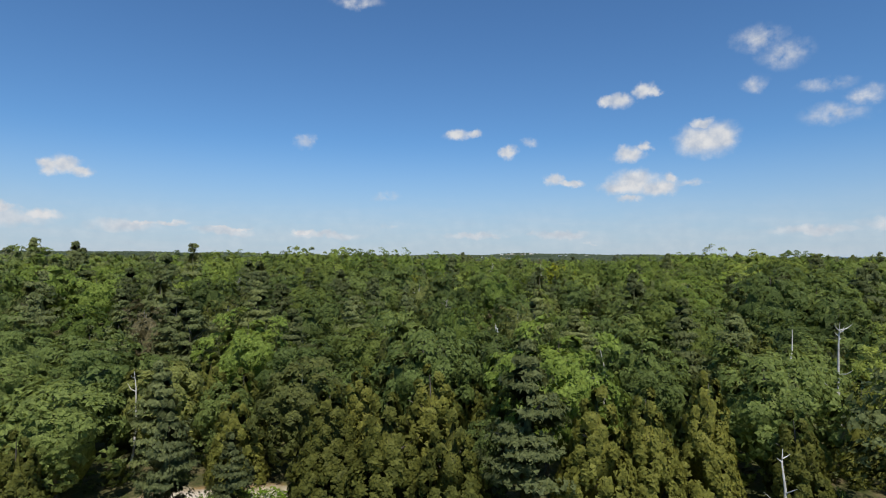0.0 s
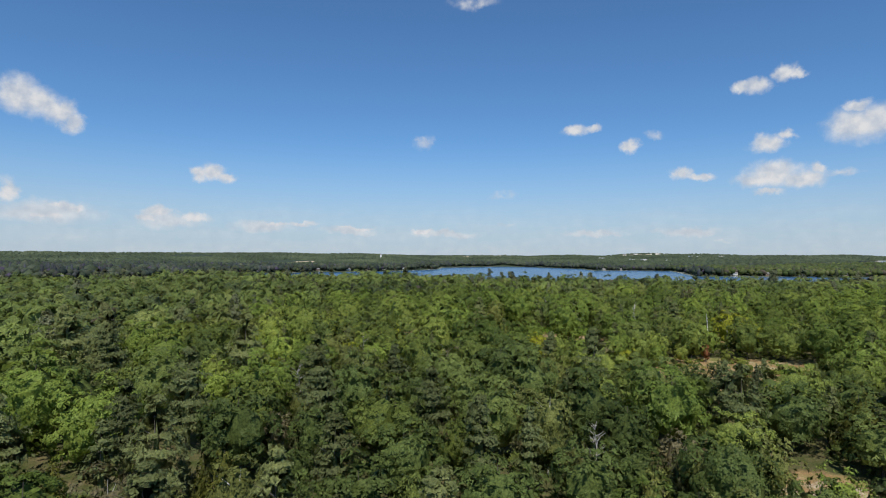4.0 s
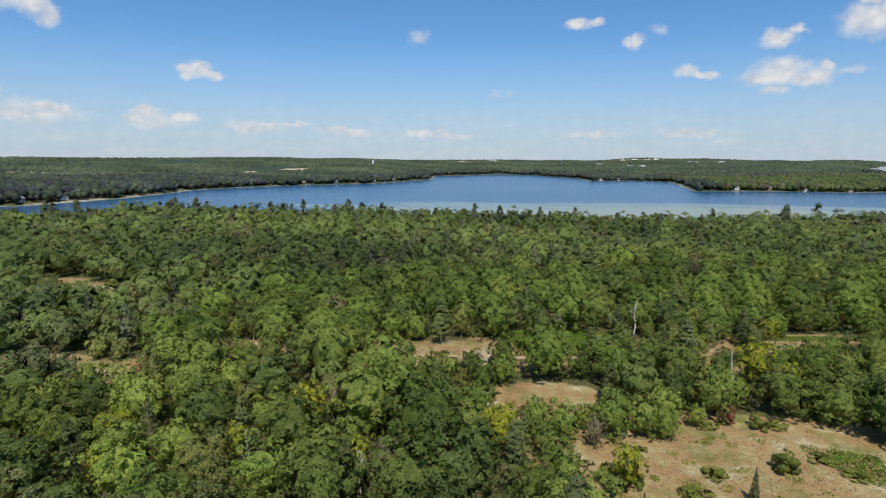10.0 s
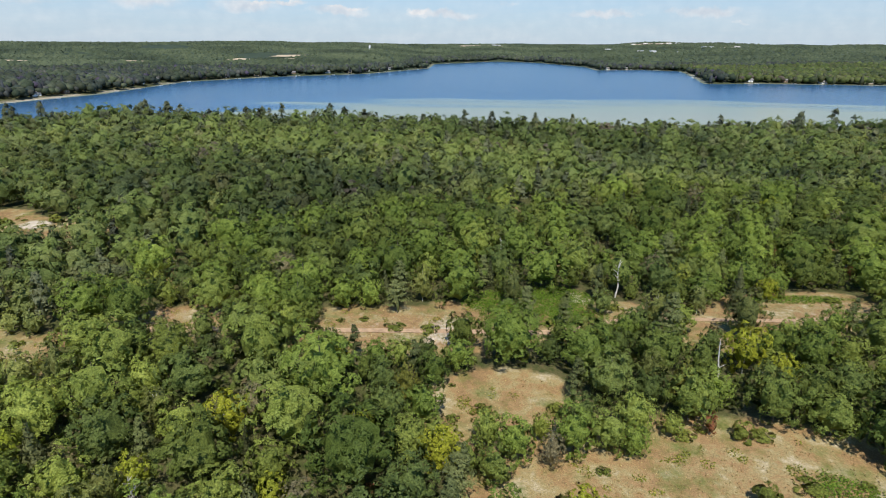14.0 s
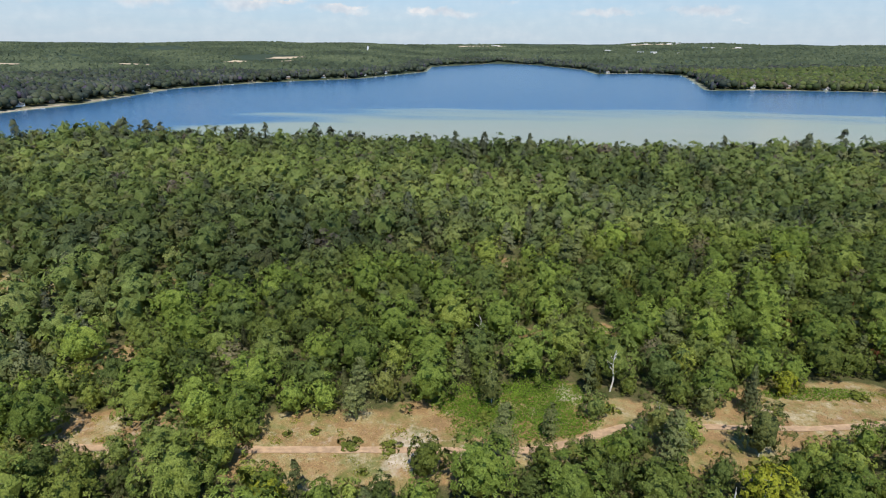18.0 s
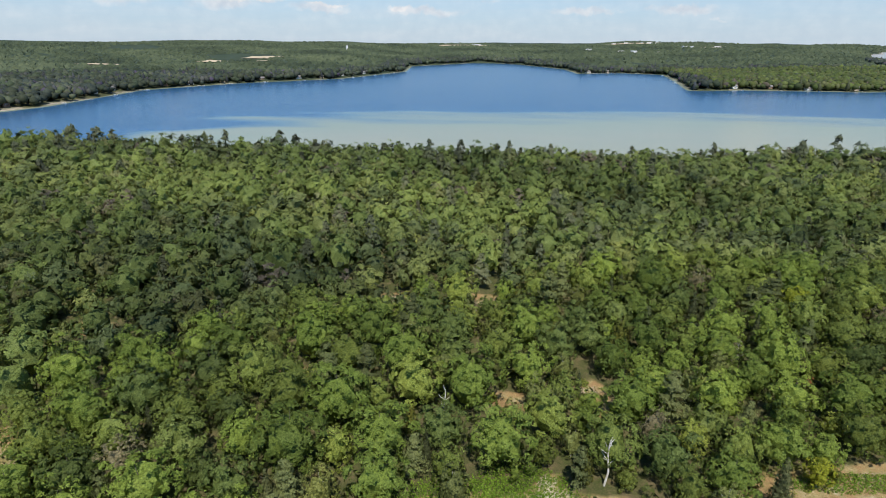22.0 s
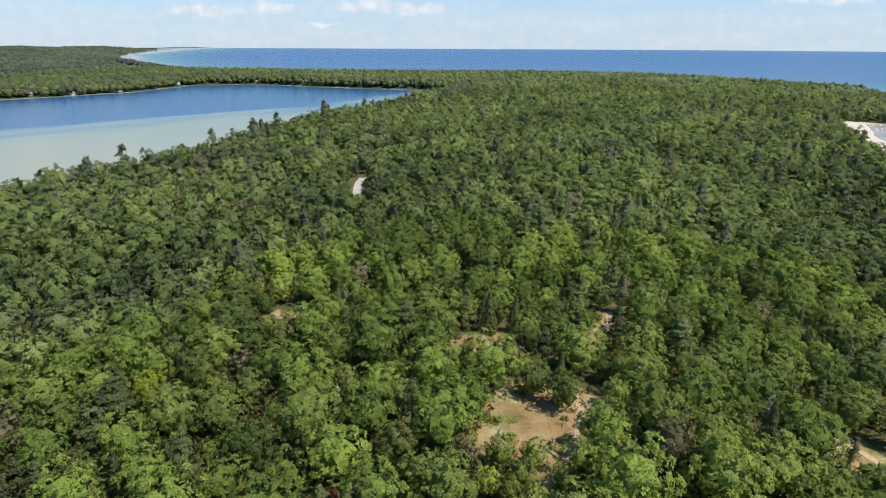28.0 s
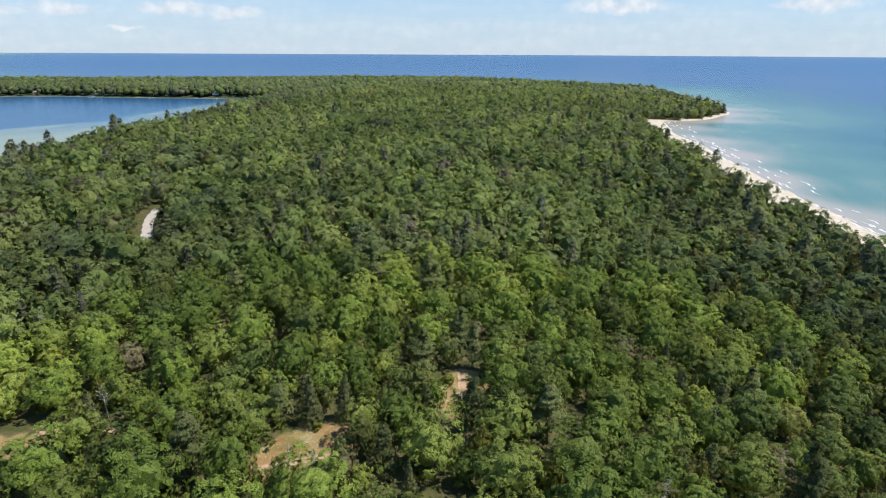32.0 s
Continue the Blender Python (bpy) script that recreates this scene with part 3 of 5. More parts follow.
def ribbon(name, line, width, lift, mat, label, kind_of, across=2, ruts=0.0):
    """A strip that follows the ground along a line of the plan."""
    p = np.array(line, float)
    seg = np.hypot(*np.diff(p, axis=0).T)
    s = np.concatenate([[0], np.cumsum(seg)])
    fine = np.arange(0, s[-1], 1.5)
    k = np.exp(-((fine[:, None] - fine[None]) / 6.0) ** 2)
    k /= k.sum(1, keepdims=True)
    x, y = k @ np.interp(fine, s, p[:, 0]), k @ np.interp(fine, s, p[:, 1])
    tx, ty = np.gradient(x), np.gradient(y)
    ln = np.hypot(tx, ty)
    nx, ny = -ty / ln, tx / ln
    rnd = np.random.RandomState(len(line))
    cols = np.linspace(-0.5, 0.5, across + 1)
    wide = width * (1 + 0.1 * np.sin(fine * 0.7) + 0.05 * rnd.randn(len(x)))[:, None]
    vx = x[:, None] + nx[:, None] * cols * wide
    vy = y[:, None] + ny[:, None] * cols * wide
    vz = height(vx, vy) + lift - ruts * np.abs(np.sin(cols * 2 * np.pi))[None]
    me = mesh_from(name, np.stack([vx, vy, vz], -1).reshape(-1, 3), grid_faces(across + 1, len(x)), mat, True)
    tagged(new(name, me), label, kind_of, kind="structure")


for trail in TRAILS:
    ribbon("dirt_track", trail, 1.9, 0.14, TRACK, "pale sandy two-rut dirt track through the dry grass", "track", 6, 0.06)
ribbon("road", ROAD, 4.8, 0.16, ASPHALT, "pale worn asphalt road through the woods", "road", 4)

# ---- trees ----
def unit(v):
    return v / np.maximum(np.linalg.norm(v, axis=-1, keepdims=True), 1e-9)


def leaf_sprays(c, out, size, rnd, flat=0.45):
    """One leaf spray for each centre, facing roughly outwards."""
    n = len(c)
    nrm = unit(out + flat * rnd.randn(n, 3))
    a = unit(np.cross(nrm, rnd.randn(n, 3)))
    b = np.cross(nrm, a)
    s = size * rnd.uniform(0.6, 1.4, (n, 1))
    w = rnd.uniform(0.55, 0.95, (n, 1))
    v = np.stack([c + a * s * 1.1, c - a * s * 0.6 + b * s * w, c - a * s * 0.6 - b * s * w], 1).reshape(-1, 3)
    return v, np.arange(3 * n).reshape(n, 3), np.repeat(unit(0.5 * unit(out) + 0.62 * nrm), 3, 0)


def ico(level=1):
    bm = bmesh.new()
    bmesh.ops.create_icosphere(bm, subdivisions=level, radius=1)
    bm.verts.index_update()
    v = np.array([q.co[:] for q in bm.verts])
    f = np.array([[q.index for q in t.verts] for t in bm.faces])
    bm.free()
    return v, f


ICO1, ICO2 = ico(1), ico(2)


def crown_points(kind, n, rnd):
    """Leaf centres and outward ways of a crown of unit height and width, over a base at 0."""
    if kind not in ("white_pine", "cedar", "spruce"):
        fine = n > 400
        lobes = {"aspen": 36, "birch": 38, "ash": 40, "shrub": 9}.get(kind, 48) if fine or kind == "shrub" else 20
        tufts = 5 if fine else 3
        base, waist = (0.04, 0.47) if kind != "shrub" else (0.0, 0.35)
        k = np.arange(lobes) + 0.5
        ph = np.arccos(1 - 1.82 * k / lobes) + rnd.randn(lobes) * 0.06
        th = np.pi * (1 + 5 ** 0.5) * k + rnd.uniform(0, 6) + rnd.randn(lobes) * 0.12
        d = np.stack([np.cos(th) * np.sin(ph), np.sin(th) * np.sin(ph), np.cos(ph)], -1)
        q = rnd.uniform(0, 6.28, 3)
        swell = 1 + 0.1 * np.sin(2 * th + q[0]) + 0.09 * np.sin(3 * th + 4 * ph + q[1])
        rad = (rnd.uniform(0.68, 1.1, lobes) * swell)[:, None]
        cen = d * rad * np.array([0.40, 0.40, (1 - base) * 0.42]) + np.array([0, 0, base + (1 - base) * waist])
        lr = rnd.uniform(0.07, 0.135, lobes) * (48 / max(lobes, 20)) ** 0.4 if kind != "shrub" else rnd.uniform(0.14, 0.22, lobes)
        way = unit(rnd.randn(lobes, tufts, 3) + 1.1 * d[:, None] + np.array([0, 0, 0.35]))
        which, tuft = rnd.randint(0, lobes, n), rnd.randint(0, tufts, n)
        w = way[which, tuft]
        o = unit(w + 0.42 * rnd.randn(n, 3))
        p = cen[which] + o * lr[which][:, None] * np.array([1, 1, 0.8]) * rnd.uniform(0.8, 1.12, (n, 1))
        out = unit(0.5 * o + 0.35 * w + 0.35 * unit(p - np.array([0, 0, base + 0.3 * (1 - base)])))
        return p, out
    if kind == "white_pine":
        tiers = 11
        t = rnd.randint(0, tiers, n)
        zt = np.linspace(0.25, 0.97, tiers) + rnd.uniform(-0.015, 0.015, tiers)
        branches = rnd.uniform(0, 6.28, (tiers, 6))
        reach = (np.sin(np.clip((1 - zt) * 1.5 + 0.16, 0, 1.5)) * 0.52)[:, None] * rnd.uniform(0.55, 1.1, (tiers, 6))
        b = rnd.randint(0, 6, n)
        r = reach[t, b] * np.sqrt(rnd.uniform(0.04, 1, n))
        a = branches[t, b] + rnd.randn(n) * 0.3
        p = np.stack([r * np.cos(a), r * np.sin(a), zt[t] + 0.10 * r + rnd.randn(n) * 0.011], -1)
        out = unit(np.stack([0.6 * np.cos(a), 0.6 * np.sin(a), np.full(n, 0.75)], -1))
        return p, out
    if kind == "cedar":
        tufts = 74
        h = 1 - np.sqrt(1 - (np.arange(tufts) + 0.5) / tufts)
        a = np.pi * (1 + 5 ** 0.5) * np.arange(tufts) + rnd.randn(tufts) * 0.25
        rad = 0.43 * (1 - h) ** 0.72 * rnd.uniform(0.8, 1.08, tufts)
        cen = np.stack([rad * np.cos(a), rad * np.sin(a), 0.03 + 0.93 * h], -1)
        way = np.stack([np.cos(a), np.sin(a), np.full(tufts, 0.45)], -1)
        which = rnd.randint(0, tufts, n)
        o = unit(rnd.randn(n, 3) + 0.9 * way[which])
        lr = (rnd.uniform(0.07, 0.11, tufts) * (1 - 0.45 * h))[which][:, None]
        p = cen[which] + o * lr * np.array([1, 1, 0.95]) * rnd.uniform(0.75, 1.1, (n, 1))
        return p, unit(0.7 * o + 0.5 * way[which])
    h = 1 - np.sqrt(rnd.uniform(0, 1, n))
    a = rnd.uniform(0, 2 * np.pi, n)
    r = 0.5 * (1 - h) * (0.75 + 0.25 * np.cos(h * 2 * np.pi * 11)) * rnd.uniform(0.72, 1.05, n) + 0.01
    p = np.stack([r * np.cos(a), r * np.sin(a), 0.06 + 0.94 * h], -1)
    out = unit(np.stack([np.cos(a), np.sin(a), np.full(n, 0.5)], -1))
    return p, out


def core(kind, rnd):
    """A closed dark heart that keeps a crown from being seen through."""
    v, f = ICO2
    v = v * (1 + 0.16 * rnd.randn(len(v), 1))
    if kind in ("white_pine", "cedar", "spruce"):
        z = (v[:, 2:] + 1) / 2
        k = {"white_pine": 0.1, "cedar": 0.3, "spruce": 0.24}[kind]
        v = np.concatenate([v[:, :2] * k * (1.02 - z), 0.08 + z * 0.74], 1)
    else:
        v = v * np.array([0.25, 0.25, 0.3]) + np.array([0, 0, 0.45 if kind != "shrub" else 0.3])
    n = unit(v - np.array([0, 0, 0.5]))
    return v, f, n


def crown_mesh(name, kind, width, tall, n, size, mat, seed, flat=0.32, heart=None):
    rnd = np.random.RandomState(seed)
    p, out = crown_points(kind, n, rnd)
    sc = np.array([width, width, tall])
    v, f, lean = leaf_sprays(p * sc, unit(out / sc * width), size, rnd, flat)
    cv, cf, cn = core(kind, rnd)
    tri = np.concatenate([f, cf + len(v)])
    return mesh_from(name, np.concatenate([v, cv * sc]), tri, mat, points=[("lean", "FLOAT_VECTOR", np.concatenate([lean, cn]))],
                     inner=heart or mat, inner_faces=np.arange(len(tri)) >= len(f))


def tube(path, radii, sides=6):
    path = np.array(path, float)
    t = unit(np.gradient(path, axis=0))
    side = unit(np.cross(t, np.array([0.3, 0.9, 0.1])))
    up = np.cross(t, side)
    a = np.arange(sides) * 2 * np.pi / sides
    v = path[:, None] + (side[:, None] * np.cos(a)[None, :, None] + up[:, None] * np.sin(a)[None, :, None]) * np.array(radii)[:, None, None]
    n = len(path)
    i = np.arange(n * sides).reshape(n, sides)
    f = np.stack([i[:-1], np.roll(i, -1, 1)[:-1], np.roll(i, -1, 1)[1:], i[1:]], -1).reshape(-1, 4)
    return v.reshape(-1, 3), f


def trunk_mesh(name, tall, girth, mat, seed, limbs=4, reach=0.25):
    rnd = np.random.RandomState(seed)
    bend = rnd.randn(2) * 0.02 * tall
    z = np.array([-0.6, 0.25, 0.55, 0.85]) * tall
    z[0] = -0.6
    path = np.stack([bend[0] * (z / tall) ** 2, bend[1] * (z / tall) ** 2, z], -1)
    vs, fs, o = [], [], 0
    v, f = tube(path, [girth, girth * 0.75, girth * 0.45, girth * 0.12], 5)
    vs.append(v), fs.append(f)
    o = len(v)
    for _ in range(limbs):
        a, h = rnd.uniform(0, 6.28), rnd.uniform(0.3, 0.7) * tall
        r = reach * tall * rnd.uniform(0.6, 1.1)
        s = np.array([0, 0.5, 1.0])
        q = np.stack([np.cos(a) * r * s, np.sin(a) * r * s, h + r * 0.75 * s ** 0.8], -1)
        v, f = tube(q, [girth * 0.4, girth * 0.25, girth * 0.06], 5)
        vs.append(v), fs.append(f + o)
        o += len(v)
    return mesh_from(name, np.concatenate(vs), np.concatenate(fs), mat, True)


# kind: crown width, height, leaf sprays, spray size, trunk girth, bark, label
KINDS = {
    "maple": (11.2, 11.4, 1687, 0.39, 0.2, BARK, "sugar maple with a dense rounded dark green crown"),
    "beech": (10.6, 10.8, 1620, 0.38, 0.2, BARK, "beech with a broad mid-green crown"),
    "oak": (10.6, 10.4, 1552, 0.39, 0.22, BARK, "oak with an uneven olive green crown"),
    "aspen": (7.0, 10.4, 1080, 0.32, 0.13, BIRCH, "slender aspen with a pale dusty green crown"),
    "birch": (7.5, 10.2, 1080, 0.32, 0.14, BIRCH, "white-stemmed birch with a light grey-green crown"),
    "cherry": (8.6, 9.2, 1215, 0.35, 0.16, BARK, "young hardwood with a bright yellow-green crown"),
    "ash": (8.0, 9.6, 1000, 0.31, 0.16, DEAD, "sickly ash with a thin grey-brown crown"),
    "white_pine": (8.3, 13.0, 1282, 0.41, 0.22, BARK, "white pine with layered blue-green boughs"),
    "cedar": (5.9, 9.5, 1026, 0.33, 0.2, BARK, "northern cedar with a dense olive cone of foliage"),
    "spruce": (5.3, 10.8, 1026, 0.32, 0.16, BARK, "narrow dark blue-green spruce"),
}


def tree_thing(name, kind, leafmat, label, category, group, seed, n=None, size=None, wide=1.0, tall=1.0, bark=None, limbs=4):
    w, h, cn, cs, g, bk, _ = KINDS[kind]
    root = tagged(new(name), label, category, group)
    tr = new("trunk", trunk_mesh("trunk", h * tall, g, bark or bk, seed, limbs if n else 1, 0.2))
    cr = new("crown", crown_mesh("crown", kind, w * wide, h * tall, n or cn, size or cs, leafmat, seed + 7, heart=HEART[kind] if leafmat == LEAF[kind] else None))
    tr.parent = cr.parent = root
    return root


def plant(thing, parts, m):
    """A copy of a tree with its trunk and crown, at the pose m, on the same meshes."""
    root = thing.copy()
    scene.collection.objects.link(root)
    root.matrix_basis = m
    for o in parts:
        c = o.copy()
        scene.collection.objects.link(c)
        c.parent = root
    return root


def scatter(x0, x1, y0, y1, gap, seed):
    """Jittered places over a stretch of the plan."""
    rnd = np.random.RandomState(seed)
    xs, ys = np.arange(x0, x1, gap), np.arange(y0, y1, gap * 0.87)
    x, y = np.meshgrid(xs, ys)
    x = x + (np.arange(len(ys)) % 2)[:, None] * gap / 2
    x = (x + rnd.uniform(-0.42, 0.42, x.shape) * gap).ravel()
    y = (y + rnd.uniform(-0.42, 0.42, y.shape) * gap).ravel()
    return x, y, rnd


def pack(x, y, wide, kept=(), tight=0.36):
    """Which crowns stay, widest first, so that neighbours touch without merging. kept: x, y and width of crowns that stand already."""
    cell = 9.0
    table = {}

    def clear(px, py, w):
        i, j = int(px // cell), int(py // cell)
        for a in (i - 1, i, i + 1):
            for b in (j - 1, j, j + 1):
                for qx, qy, qw in table.get((a, b), ()):
                    if (px - qx) ** 2 + (py - qy) ** 2 < (tight * (w + qw)) ** 2:
                        return False
        return True

    for row in kept:
        table.setdefault((int(row[0] // cell), int(row[1] // cell)), []).append(row)
    ok = np.zeros(len(x), bool)
    for i in np.argsort(-wide):
        px, py, w = float(x[i]), float(y[i]), float(wide[i])
        if clear(px, py, w):
            ok[i] = True
            table.setdefault((int(px // cell), int(py // cell)), []).append((px, py, w))
    return ok


def stand(x0, x1, y0, y1, gap, seed, where, kept=(), grow=1.0, tight=0.36):
    """A closed wood of crowns of all sizes where the plan allows it: places, kinds and sizes."""
    x, y, rnd = scatter(x0, x1, y0, y1, gap, seed)
    ok = where(x, y)
    x, y = x[ok], y[ok]
    ok = wooded(x, y)
    x, y = x[ok], y[ok]
    kinds = species(x, y, rnd)
    big = np.clip(0.5 + 0.6 * waves(x, y, 140, 45), 0, 1)
    far = step(np.hypot(x - 60, y - 220), 150, 300)
    sc = grow * (0.6 + 0.12 * far + (0.55 + 0.4 * big + 0.12 * far) * rnd.uniform(size=len(x)) ** (1.4 - 0.3 * far))
    # young growth along the sunny edge of the clearings
    for cx, cy, rx, ry, *_r in CLEARINGS:
        young = ((np.abs(y - cy) < ry) & (x < cx) & (x > cx - rx - 13)) if cx > 90 else ((np.abs(x - cx) < rx) & (y < cy) & (y > cy - ry - 13))
        sc = np.where(young, np.minimum(sc, 0.5 + 0.2 * rnd.uniform(size=len(x))), sc)
    wide = np.array([KINDS[k][0] for k in kinds]) * sc
    ok = open_beside(x, y, 0.24 * wide)
    x, y, kinds, sc, wide = x[ok], y[ok], kinds[ok], sc[ok], wide[ok]
    ok = pack(x, y, wide, kept, tight)
    return x[ok], y[ok], kinds[ok], sc[ok], rnd


def open_beside(x, y, r):
    """Crowns that do not hang far over a clearing, a track or the road."""
    ok = np.ones(len(x), bool)
    for a in np.arange(6) * np.pi / 3:
        ok &= clearing_value(x + r * np.cos(a), y + r * np.sin(a), 1.0)[0] < 0.5
    for trail in TRAILS:
        ok &= polygon_distance(x, y, trail, False) > 0.8 + r
    ok &= polygon_distance(x, y, ROAD, False) > 1.0 + 1.9 * r + 2.6 * (np.hypot(x - 260, y - 465) < 28)
    return ok


def wooded(x, y):
    """Where trees stand: off the clearings, tracks, road, beach and water."""
    ok = (lake_distance(x, y) > 2.5) & (sea_distance(x, y) > 35 - 2 * step(x, 150, 350) - 24 * step(x, 900, 960))
    ok &= clearing_value(x, y, 1.06)[0] < 0.4
    for trail in TRAILS:
        ok &= polygon_distance(x, y, trail, False) > 1.4
    ok &= polygon_distance(x, y, ROAD, False) > 2.0 + 3.4 * (np.hypot(x - 258, y - 463) < 33)
    for px, py, *_r in YELLOW_SPOTS + SNAGS:
        ok &= np.hypot(x - px, y - py) > (4.2 if py < 100 else 3.0)
    for hx, hy, ux, uy in HOUSES:
        a, b = (x - hx) * ux + (y - hy) * uy, -(x - hx) * uy + (y - hy) * ux
        ok &= (np.abs(b) > 5.5) | (a < -5) | (a > 22)
    return ok


def shore_homes():
    """Homes back from the far lake shore, each with the way down to the water."""
    out = []
    p = np.array([(-800, 650), (-690, 740), (-673, 894), (-723, 1170), (-689, 1356), (-502, 1552), (-404, 1917)], float)
    s = np.concatenate([[0], np.cumsum(np.hypot(*np.diff(p, axis=0).T))])
    rnd = np.random.RandomState(9)
    at = np.arange(90, s[-1], 62) + rnd.uniform(-18, 18, len(np.arange(90, s[-1], 62)))
    spots = list(zip(np.interp(at, s, p[:, 0]), np.interp(at, s, p[:, 1])))
    spots += [(145, 1945), (210, 1930), (290, 1890), (305, 1700), (300, 1600), (330, 1392), (375, 1416), (440, 1420), (500, 1420), (590, 1422),
              (770, 1505), (900, 1430), (1000, 1330), (1020, 1210), (1040, 1090)]
    for x, y in spots:
        for _ in range(7):
            e = 2.0
            g = np.array([lake_distance(np.array(x + e), np.array(y)) - lake_distance(np.array(x - e), np.array(y)),
                          lake_distance(np.array(x), np.array(y + e)) - lake_distance(np.array(x), np.array(y - e))], float)
            g = g / max(1e-6, np.hypot(*g))
            k = 0.8 * (17 - float(lake_distance(np.array(x), np.array(y))))
            x, y = x + g[0] * k, y + g[1] * k
        out.append((float(x), float(y), float(-g[0]), float(-g[1])))
    return out


HOUSES = shore_homes()


def species(x, y, rnd):
    """Kinds in drifts: hardwoods mostly, pines near the lake, cedars and spruce near the beach."""
    names = ["maple", "beech", "aspen", "oak", "birch", "cherry", "white_pine", "cedar", "spruce", "ash"]
    n = len(x)
    s1, s2 = waves(x, y, 120, 41), waves(x, y, 70, 42)
    beach = 1 - step(sea_distance(x, y), 90, 190)
    shore = 1 - step(lake_distance(x, y), 40, 160)
    s3 = waves(x, y, 90, 43)
    w = np.stack([1.0 + 0.8 * s1, 0.95 - 0.5 * s3, 0.5 + 0.5 * s2, 0.85 - 0.6 * s1, 0.45 + 0.4 * s3, 0.5 + 0.3 * s2,
                  0.8 - 0.5 * s2 + 1.2 * shore, 0.2 + 1.5 * beach + 1.6 * (y < 80), 0.34 - 0.25 * s3 + 0.3 * beach + 0.3 * shore, 0.2 + 0.3 * s2 + 0.5 * shore * (x > 200)], -1)
    w = np.clip(w, 0.06, None) * np.where(beach[:, None] > 0.5, np.array([0.5, 0.6, 0.9, 1.3, 1.1, 0.5, 0.9, 1, 0.7, 0.8]), 1)
    w = w * np.where((y < 160)[:, None], np.array([0.35, 0.5, 0.9, 2.0, 1.2, 0.35, 1.6, 1.0, 1.1, 1.0]), 1)
    inland = step(np.hypot(x - 60, y - 220), 170, 320) * (1 - shore) * (1 - beach)
    bright = (step(x, 40, 70) * (1 - step(x, 135, 170)) * step(y, 235, 260) * (1 - step(y, 320, 350)))[:, None]
    w = w * (1 + bright * np.array([0.8, 0.6, 0.3, -0.6, 0.2, 2.0, -0.2, -0.6, -0.5, 0]))
    w = w * (1 - inland[:, None] * np.array([0, 0, 0, 0, 0, 0, 0.65, 0.5, 0.7, 0]))
    c = np.cumsum(w / w.sum(1, keepdims=True), 1)
    return np.array([names[min(i, 9)] for i in (rnd.uniform(size=(n, 1)) > c).sum(1)])


STRETCH = [(-5, 45), (-10, 130), (-8, 240), (70, 290), (170, 305), (182, 240)]   # middle line of the woods that are flown over low


# trees along the clearings and tracks: kind, x, y, crown width
EDGE_TREES = [
    ("maple", -61, 237.5, 11), ("maple", -54, 239.5, 12), ("maple", -66, 243, 9.5), ("beech", -75.5, 238, 12), ("cherry", -89.5, 240, 6), ("beech", -50.5, 237, 6.2),
    ("maple", -45, 246.5, 8.5), ("maple", -38.5, 248, 8), ("white_pine", -31.5, 247, 7), ("birch", -27, 255, 7), ("maple", -17.5, 257.5, 12), ("aspen", -4, 260, 7),
    ("oak", 18.5, 260.8, 6.4), ("white_pine", 9, 250.4, 5), ("white_pine", 0.3, 242.4, 8), ("oak", 16.8, 248.3, 3.6), ("spruce", 53, 271.5, 6.2), ("maple", 46, 274.5, 11),
    ("aspen", 50.5, 255, 9.5), ("cherry", 26.7, 272.5, 4.6), ("birch", 30, 256.5, 7.5), ("white_pine", 33, 248.5, 9), ("beech", 36, 254.5, 8.5), ("cherry", -12.9, 234.5, 8),
    ("maple", -92, 228, 13), ("maple", -107, 257, 14), ("maple", -82, 267, 13.5), ("beech", -97, 267, 9.5),
    ("oak", 143.5, 288.3, 8.8), ("beech", 142.6, 280.4, 9.2), ("spruce", 152, 285.5, 4.2), ("oak", 186, 303, 8), ("birch", 160, 298.5, 8.2), ("spruce", 166.5, 316, 6.5),
    ("spruce", 170.5, 309.5, 6.5), ("white_pine", 164, 322, 8), ("oak", 141, 270, 7.5), ("beech", 149, 270.5, 7),
    ("maple", 11, 206.5, 8.5), ("beech", 16.5, 208, 8), ("maple", 21, 207.5, 6), ("cherry", 28, 214, 4.6), ("beech", 47, 221.5, 11), ("ash", 7.2, 202.5, 5), ("maple", 1.5, 202.5, 7),
    ("beech", -1.5, 196.5, 6.5), ("maple", 37, 224.5, 8), ("beech", 56, 219.5, 11), ("maple", 63, 213.5, 13), ("spruce", -104, 244, 5), ("beech", 22, 214, 8), ("maple", 70, 206, 12),
    ("spruce", 13, 179.5, 2.2), ("spruce", 23.5, 181, 2.4), ("spruce", 26.5, 180.3, 2.1), ("spruce", 31.5, 189, 2.4), ("maple", 59, 184, 12), ("cherry", 47.5, 184, 4.5),
    ("maple", 1, 186, 8), ("beech", -2.5, 179, 9), ("oak", 12, 213.5, 7), ("maple", -16, 209, 8), ("cherry", -13, 203, 6),
]


